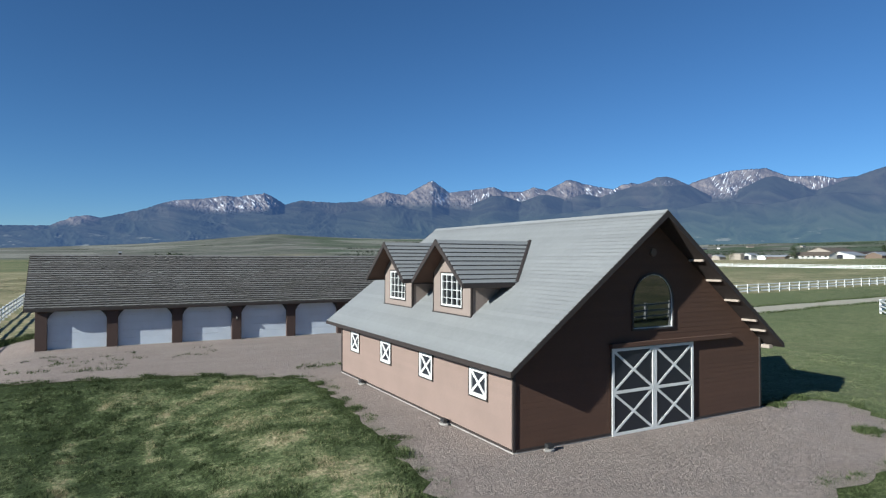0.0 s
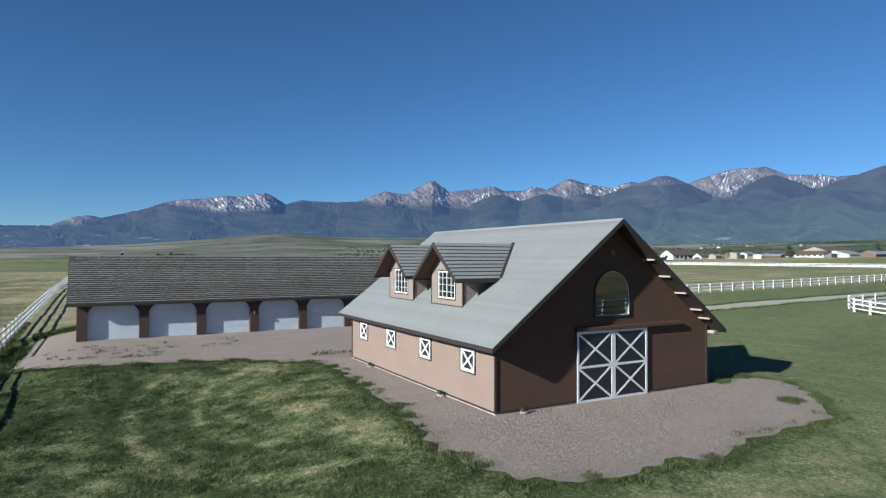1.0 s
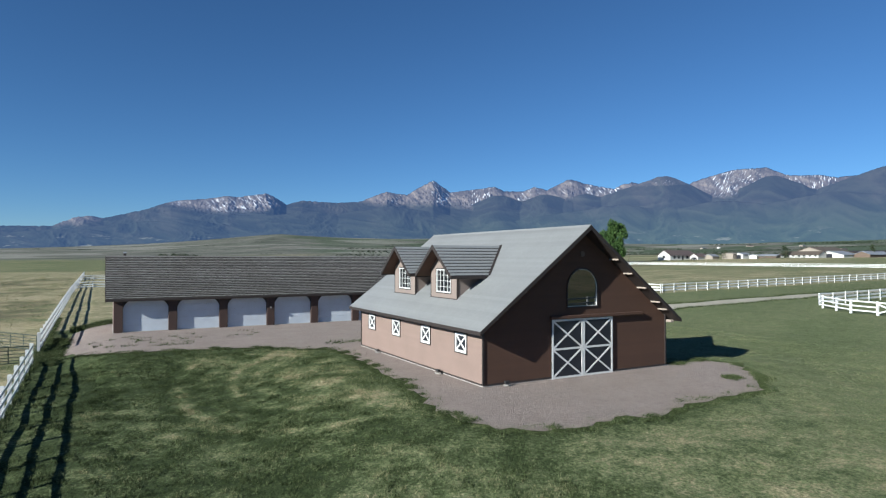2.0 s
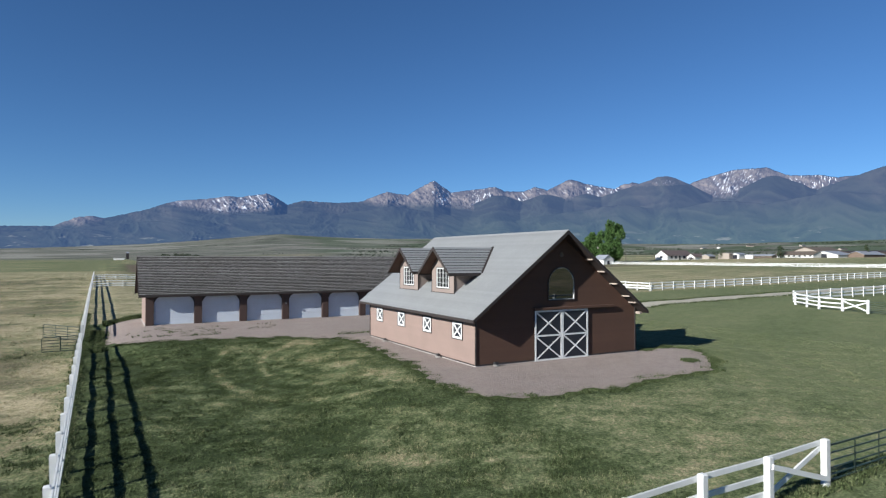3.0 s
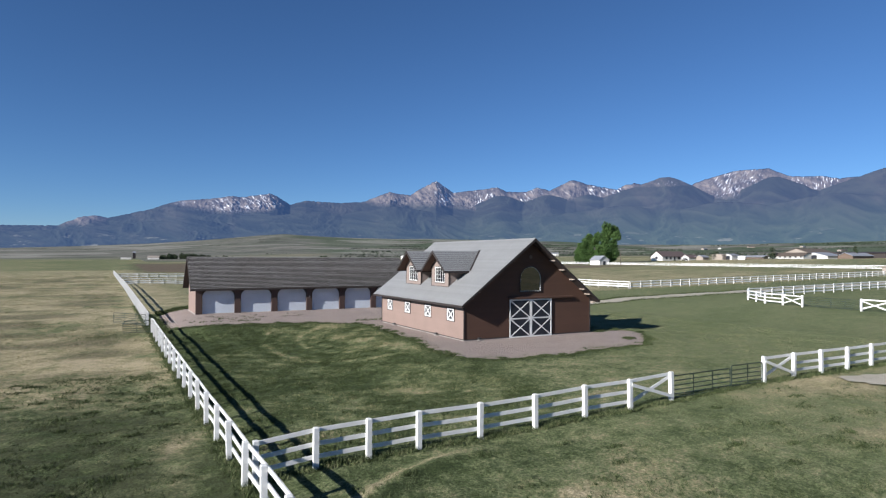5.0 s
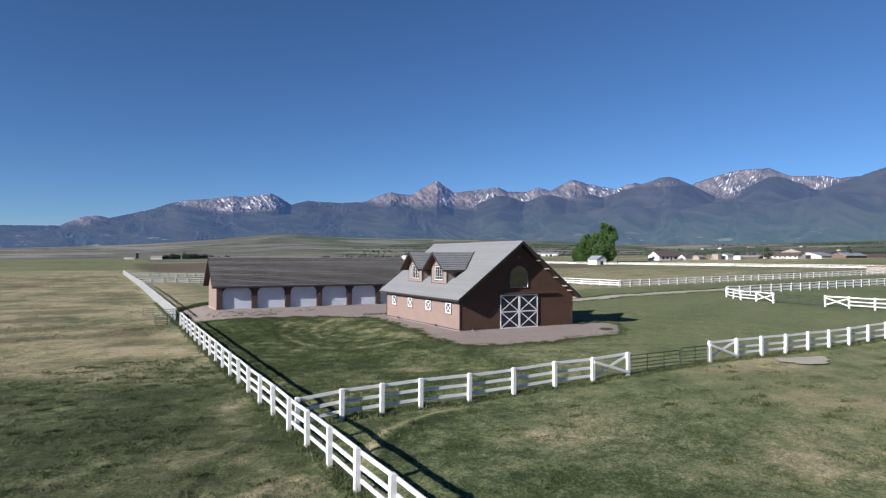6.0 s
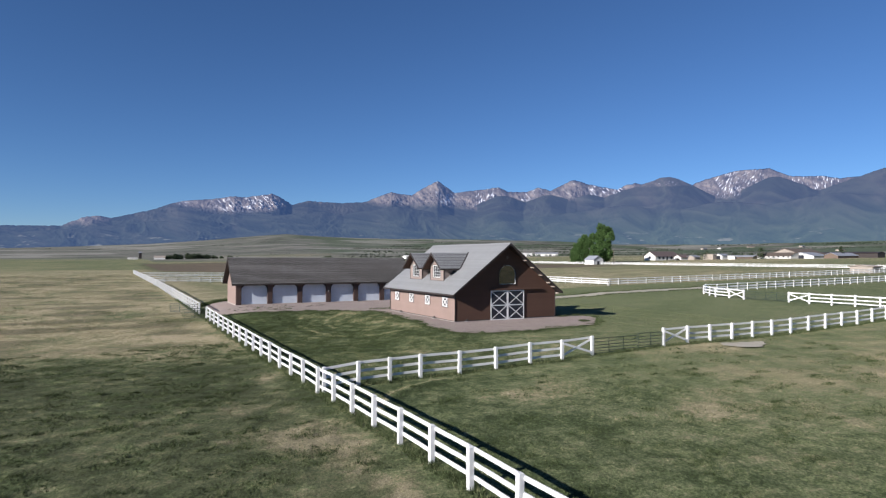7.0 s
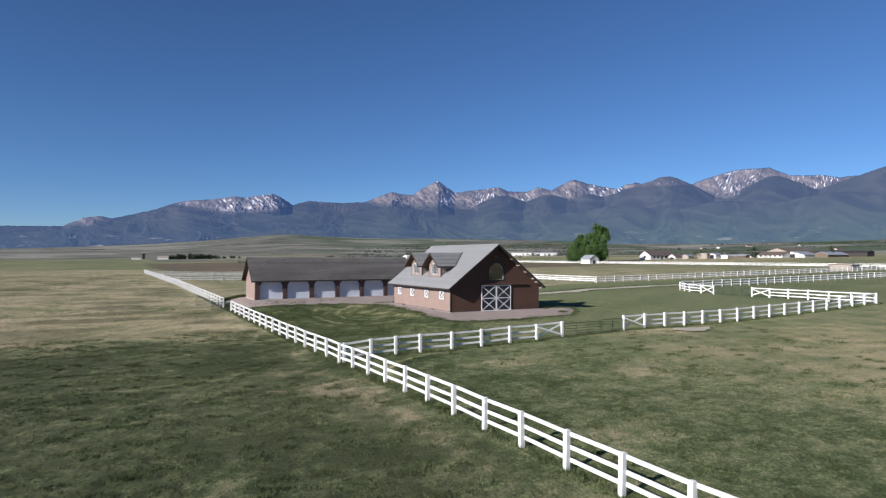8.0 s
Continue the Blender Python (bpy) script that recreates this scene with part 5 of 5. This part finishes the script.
def utility_pole(x, y, tall):
    p = thing("utility_pole", "weathered wooden utility pole by the shed", "utility pole", x, y, float(height(x, y)) - 0.2)
    bm = bmesh.new()
    tube(bm, [(0, 0, 0), (0, 0, tall)], 0.16, 0.11, 8)
    part("pole", bm, BARK, p)
    bm = bmesh.new()
    box(bm, -1.1, 1.1, -0.06, 0.06, tall - 0.75, tall - 0.6)
    part("crossarm", bm, BARK, p)
    for k in (-1.0, -0.4, 0.4, 1.0):
        bm = bmesh.new()
        tube(bm, [(k, 0, tall - 0.6), (k, 0, tall - 0.42)], 0.05, 0.03, 6)
        part("insulator", bm, DARK_METAL_AND_SHADE, p)


utility_pole(224, 207, 9.0)


# ---- trees and bushes ----
def crown(name, blobs, leaves, size, material, seed):
    """Many small leaf quads in clumps, uneven, with gaps."""
    r = np.random.default_rng(seed)
    cen = np.array([b[:3] for b in blobs])
    rad = np.array([b[3] for b in blobs])
    pick = r.choice(len(blobs), leaves, p=rad ** 2 / (rad ** 2).sum())
    d = r.normal(size=(leaves, 3))
    d /= np.linalg.norm(d, axis=1)[:, None]
    p = cen[pick] + d * (rad[pick] * r.uniform(0.55, 1.08, leaves) * (1 + 0.18 * wave(d[:, 0] * 3 + pick, d[:, 2] * 3, 1.1, seed)))[:, None]
    a, b = r.normal(size=(leaves, 3)), r.normal(size=(leaves, 3))
    a /= np.linalg.norm(a, axis=1)[:, None]
    b -= a * (a * b).sum(1)[:, None]
    b /= np.linalg.norm(b, axis=1)[:, None]
    s = (size * r.uniform(0.6, 1.4, leaves))[:, None]
    co = np.stack([p - a * s, p - b * s * 0.6, p + a * s, p + b * s * 0.6], 1).reshape(-1, 3)
    return quads(name, co, np.arange(leaves * 4).reshape(-1, 4), material)


def cottonwood(x, y, tall, wide, seed, label, leaf=LEAF, leaves=20000):
    r = np.random.default_rng(seed)
    z = float(height(x, y)) - 0.2
    t = thing("cottonwood_tree", label, "tree", x, y, z, group="cottonwoods by the shed")
    bm = bmesh.new()
    tube(bm, [(0, 0, 0), (0.1, 0.1, tall * 0.3), (0.3, -0.1, tall * 0.6), (0.2, 0.1, tall * 0.9)], tall * 0.025, tall * 0.006, 8)
    trunk = part("trunk", bm, BARK, t)
    blobs = []
    for k in range(40):
        f = r.uniform(0.1, 0.97)
        a = r.uniform(0, 6.283)
        reach = wide * 0.5 * min(1.0, 0.75 + f, 2.5 * (1 - f) ** 0.5) * r.uniform(0.2, 0.78)
        c = (reach * math.cos(a), reach * math.sin(a), tall * f)
        blobs.append((*c, wide * r.uniform(0.12, 0.21)))
        if k < 12:
            bm = bmesh.new()
            tube(bm, [(0.1, 0, c[2] * 0.75), (c[0] * 0.5, c[1] * 0.5, c[2] * 0.9), c], tall * 0.009, tall * 0.003, 5)
            part("limb", bm, BARK, trunk)
    piece("crown", crown("crown", blobs, leaves, tall * 0.019, leaf, seed), t, Matrix())


cottonwood(251, 244.5, 24, 17, 201, "tall dense green cottonwood behind a white shed")
cottonwood(246, 255, 18, 13, 202, "broad green cottonwood behind a white shed")
cottonwood(243.5, 262, 13, 9, 203, "smaller green cottonwood behind a white shed")
cottonwood(331, 228, 6, 6, 204, "small olive tree between outbuildings", BUSH, 3500)
cottonwood(357, 205, 8, 5, 205, "thin olive tree before a long stable", BUSH, 2500)
cottonwood(392, 172, 8, 3, 206, "thin dark tree beside stables", BUSH, 2000)

far_r = np.random.default_rng(44)


def clump(spots):
    out = []
    for cx, cy, n, spread, size in spots:
        for k in range(n):
            x, y = cx + far_r.normal(0, spread), cy + far_r.normal(0, spread * 0.4)
            s = size * far_r.uniform(0.6, 1.15)
            out.append((x, y, float(height(x, y)) + s * far_r.uniform(0.5, 1.1), s))
    return out


for label, spots, n in (("grey-green trees standing in the brown brush", ((107, 414, 5, 1.5, 2.6), (119, 410, 7, 1.6, 3.0), (92, 425, 5, 1.6, 2.2)), 5000),
                        ("dark trees and scrub round a small farm", ((46.3, 953.6, 7, 2.2, 3.3), (58.2, 953.6, 8, 1.8, 3.9), (76.9, 957.0, 14, 9.0, 4.5), (104.1, 960.4, 11, 7.2, 3.6), (131.3, 972.3, 12, 14.4, 2.4)), 9000)):
    tagged(new("tree_clump", crown("tree_clump", clump(spots), n, 0.7, BUSH, 301)), label, "trees", kind="stuff")
blobs = clump([(160, 430, 8, 10, 2.0), (300, 470, 12, 20, 2.4), (330, 640, 10, 14, 2.6), (90, 545, 14, 22, 1.5), (140, 560, 14, 26, 1.5)])
for k in range(120):
    a, r = radians(28.8 + (far_r.uniform(-40, 42), far_r.normal(-4, 9), far_r.uniform(4, 38))[k % 3]), far_r.uniform(800, 2900)
    x, y = -12 + r * math.sin(a), -17 + r * math.cos(a)
    line = far_r.integers(10, 60)
    tilt, size = far_r.normal(0, 0.3), far_r.uniform(0.5, 2.2) * (0.6 + r / 2500)
    if a < radians(17):
        line, size = line // 4, size * 0.6
    for j in range(line):
        xx = x + j * 4.5 * math.cos(a + tilt) + far_r.normal(0, 2)
        yy = y - j * 4.5 * math.sin(a + tilt) + far_r.normal(0, 3)
        s = size * far_r.uniform(0.5, 1.5)
        blobs.append((xx, yy, float(height(xx, yy)) + s * 0.3, s))
tagged(new("far_bushes", crown("far_bushes", blobs, 110000, 0.8, FAR_BUSH, 300)), "scattered dark bushes and windbreaks across the plain", "bushes", kind="stuff")

# ---- grass ----
def blades(name, x, y, tall, n, label, seed, lift=0.0, lush=None):
    """Tufts of narrow blades."""
    r = np.random.default_rng(seed)
    m = len(x)
    z = height(x, y) + lift
    dry = dryness(x, y) if lush is None else np.full(m, lush)
    bx = np.repeat(x, n) + r.normal(0, 0.05, m * n)
    by = np.repeat(y, n) + r.normal(0, 0.05, m * n)
    bz = np.repeat(z, n) - 0.02
    hh = np.repeat(tall, n) * r.uniform(0.5, 1.2, m * n)
    a = r.uniform(0, 6.283, m * n)
    w = 0.006 + 0.055 * hh
    lean = hh * r.uniform(0.2, 0.9, m * n)
    b = r.uniform(0, 6.283, m * n)
    p0 = np.stack([bx - w * np.cos(a), by - w * np.sin(a), bz], -1)
    p1 = np.stack([bx + w * np.cos(a), by + w * np.sin(a), bz], -1)
    p2 = np.stack([bx + lean * np.cos(b), by + lean * np.sin(b), bz + hh], -1)
    me = quads(name, np.stack([p0, p1, p2], 1).reshape(-1, 3), np.arange(m * n * 3).reshape(-1, 3), BLADE)
    field(me, "dry", np.repeat(np.repeat(dry, n), 3))
    field(me, "brush", np.repeat(np.repeat(brushy(x, y) * (lush is None), n), 3))
    field(me, "even", np.repeat(np.repeat(evenness(x, y), n), 3))
    field(me, "sage", np.zeros(m * n * 3))
    field(me, "farm", np.zeros(m * n * 3))
    return tagged(new(name, me), label, "grass", kind="stuff")


def scatter(n, x0, x1, y0, y1, seed):
    r = np.random.default_rng(seed)
    x, y = r.uniform(x0, x1, n), r.uniform(y0, y1, n)
    keep = ~inside(x, y, YARD_EDGE)
    return x[keep], y[keep]


gxx, gyy = scatter(150000, -46, 34, -60, 30, 51)
tall = 0.045 + 0.05 * np.clip(wave(gxx, gyy, 5, 52) + 0.3, 0, 1) + 0.02 * np.clip(wave(gxx, gyy, 1.5, 53), 0, 1)
blades("pasture_grass", gxx, gyy, tall, 6, "short uneven pasture grass, green with straw patches", 54)

# rank growth along the gravel's edge and the fence lines
er = np.random.default_rng(55)
ring_pts = np.concatenate([YARD_EDGE[k] + (np.roll(YARD_EDGE, -1, 0)[k] - YARD_EDGE[k]) * er.uniform(0, 1, (90, 1)) + er.normal(0, 0.27, (90, 2)) for k in range(len(YARD_EDGE))])
south = ring_pts[(ring_pts[:, 1] < 26) & ~((ring_pts[:, 0] > 13) & (ring_pts[:, 1] > 1))]
blades("edge_grass", south[:, 0], south[:, 1], 0.08 + 0.15 * np.clip(wave(south[:, 0], south[:, 1], 2.2, 56), 0, 1), 9, "taller dark grass along the gravel edge", 57, 0.01, 0.12)
fy = np.concatenate([er.uniform(-66, 60, 5200), np.full(5200, FY) + er.normal(0, 0.22, 5200)])
fx = np.concatenate([side_x(fy[:5200]) + er.normal(0, 0.22, 5200), er.uniform(-21, 56, 5200)])
blades("fence_grass", fx, fy, 0.14 + 0.12 * er.uniform(0, 1, len(fx)), 7, "rank grass under the white fences", 58, 0.0, 0.2)
# the lane's grown-over edges, coloured darkest to paint in the bank's shade
lx = np.tile(er.uniform(18, 150, 3600), 2)
ly = np.interp(lx, lane_x, near) + np.concatenate([er.normal(-0.15, 0.2, 3600), er.normal(4.9, 0.25, 3600)])
blades("lane_grass", lx, ly, 0.16 + 0.16 * er.uniform(0, 1, len(lx)), 4, "rank grass along the dirt lane, darkened as bank shade", 61, 0.0, 0.0)
# dark tussocks in the rough pasture
tc = np.concatenate([np.stack([er.uniform(-19, 22, 230), er.uniform(-56, -22, 230)], -1), np.stack([er.uniform(-52, -22, 620), er.uniform(-58, 4, 620)], -1)])
tn = 60
tp = np.repeat(tc, tn, 0) + er.normal(0, 1, (len(tc) * tn, 2)) * np.repeat(er.uniform(0.15, 0.75, len(tc)), tn)[:, None] * (1.3, 0.7)
blades("tussock_grass", tp[:, 0], tp[:, 1], 0.07 + 0.1 * er.uniform(0, 1, len(tp)), 5, "dark green tussocks scattered through rough pasture", 60, 0.0, 0.06)
# uneven clumps on the lawn, some fresh and some bleached
cc = np.stack([er.uniform(-20.5, -3.5, 1500), er.uniform(-19, 21, 1500)], -1)
cc = cc[~inside(cc[:, 0], cc[:, 1], YARD_EDGE) & (off_edge(cc[:, 0], cc[:, 1], CORE_YARD) > 0.5)]
cn = 34
cp = np.repeat(cc, cn, 0) + er.normal(0, 1, (len(cc) * cn, 2)) * np.repeat(er.uniform(0.12, 0.42, len(cc)), cn)[:, None]
ct = np.repeat(er.choice((-0.16, -0.08, 0.14), len(cc)), cn)
blades("lawn_clumps", cp[:, 0], cp[:, 1], 0.06 + 0.1 * er.uniform(0, 1, len(cp)), 4, "uneven clumps of longer grass on the lawn", 64, 0.0, np.clip(dryness(cp[:, 0], cp[:, 1]) + ct, 0, 1))
# rank straw clumps in the west field
sc = np.stack([er.uniform(-120, -22.3, 3000), 14 + 215 * er.uniform(0, 1, 3000) ** 1.25], -1)
sn = 14
sp = np.repeat(sc, sn, 0) + er.normal(0, 1, (len(sc) * sn, 2)) * np.repeat(er.uniform(0.2, 0.7, len(sc)), sn)[:, None] * (1.5, 0.8)
blades("straw_clumps", sp[:, 0], sp[:, 1], 0.09 + 0.15 * er.uniform(0, 1, len(sp)), 3, "rank clumps of straw across the dry field", 62, 0.0, 0.85)
wc = np.stack([er.uniform(-110, -22.6, 1900), 20 + 190 * er.uniform(0, 1, 1900) ** 1.15], -1)
wp = np.repeat(wc, sn, 0) + er.normal(0, 1, (len(wc) * sn, 2)) * np.repeat(er.uniform(0.25, 0.8, len(wc)), sn)[:, None] * (1.6, 0.8)
blades("weed_clumps", wp[:, 0], wp[:, 1], 0.1 + 0.17 * er.uniform(0, 1, len(wp)), 3, "dark olive weed clumps across the dry field", 63, 0.0, 0.2)
# weeds on the gravel
wx, wy = np.concatenate([14.35 + er.normal(0, 0.3, 260), er.uniform(-2, 3, 160), -12.5 + er.normal(0, 0.9, 60), -20.5 + er.normal(0, 0.45, 1600), er.uniform(-19, -16.5, 500), er.uniform(-20, -15.8, 900), np.repeat(er.uniform(-19, -4, 26), 9) + er.normal(0, 0.25, 234)]), \
         np.concatenate([-4.0 + er.normal(0, 0.2, 260), 19.5 + er.normal(0, 0.35, 160), 24.5 + er.normal(0, 0.3, 60), er.uniform(24, 40, 1600), 45.6 + er.normal(0, 0.4, 500), 45.3 + er.normal(0, 0.7, 900), np.repeat(er.uniform(24.5, 31, 26), 9) + er.normal(0, 0.25, 234)])
blades("weeds", wx, wy, (0.08 + 0.16 * er.uniform(0, 1, len(wx))) * np.where(wy > 43, 1.8, 1.0), 9, "dark weeds growing through the gravel", 59, 0.02, 0.08)

# ---- siding boards of the barn, laid last ----
BOARD = 0.2

wall_front = next(o for o in barn.children if o.name.startswith("front_wall"))
z = 0.1
while z < RIDGE_Z - 0.4:
    z1 = min(z + BOARD, RIDGE_Z - 0.35)
    for a, b in gable_spans(z, z1, True):
        bm = bmesh.new()
        half0, half1 = (RIDGE_Z - 0.26 - z) / PITCH, (RIDGE_Z - 0.26 - z1) / PITCH
        l0, l1 = max(0.0, RIDGE_X - half0), max(0.0, RIDGE_X - half1)
        r0, r1 = min(W, RIDGE_X + half0), min(W, RIDGE_X + half1)
        la = (l0, l1) if abs(a - l1) < 0.01 else (a, a)
        rb = (r0, r1) if abs(b - r1) < 0.01 else (b, b)
        vs = [bm.verts.new(p) for p in ((la[0], 0.03, z), (rb[0], 0.03, z), (rb[1], 0.03, z1), (la[1], 0.03, z1), (la[0], 0.004, z), (rb[0], 0.004, z), (rb[1], 0.01, z1), (la[1], 0.01, z1))]
        for q in ((0, 3, 2, 1), (4, 5, 6, 7), (0, 1, 5, 4), (3, 7, 6, 2), (0, 4, 7, 3), (1, 2, 6, 5)):
            bm.faces.new([vs[j] for j in q])
        part("siding_board", bm, BROWN, wall_front)
    z += BOARD

wall_side = next(o for o in barn.children if o.name.startswith("side_wall"))
z = 0.1
while z < WALL_TOP - 0.02:
    z1 = min(z + BOARD, WALL_TOP)
    for a, b in side_spans(z, z1, True):
        bm = bmesh.new()
        vs = [bm.verts.new(p) for p in ((0.03, a, z), (0.03, b, z), (0.03, b, z1), (0.03, a, z1), (0.002, a, z), (0.002, b, z), (0.012, b, z1), (0.012, a, z1))]
        for q in ((0, 3, 2, 1), (4, 5, 6, 7), (0, 1, 5, 4), (3, 7, 6, 2), (0, 4, 7, 3), (1, 2, 6, 5)):
            bm.faces.new([vs[j] for j in q])
        part("siding_board", bm, TAN, wall_side)
    z += BOARD
for y0, x0, x1 in ((L - 0.03, 0.0, W),):
    bm = bmesh.new()
    prism(bm, [(0.0, 0.1), (W, 0.1), (W, WALL_TOP), (RIDGE_X, RIDGE_Z - 0.26), (0.0, WALL_TOP)], "y", L - 0.03, L)
    part("back_cladding", bm, BROWN, barn)
bm = bmesh.new()
box(bm, W - 0.03, W, 0.0, L, 0.1, WALL_TOP)
part("far_cladding", bm, TAN, barn)
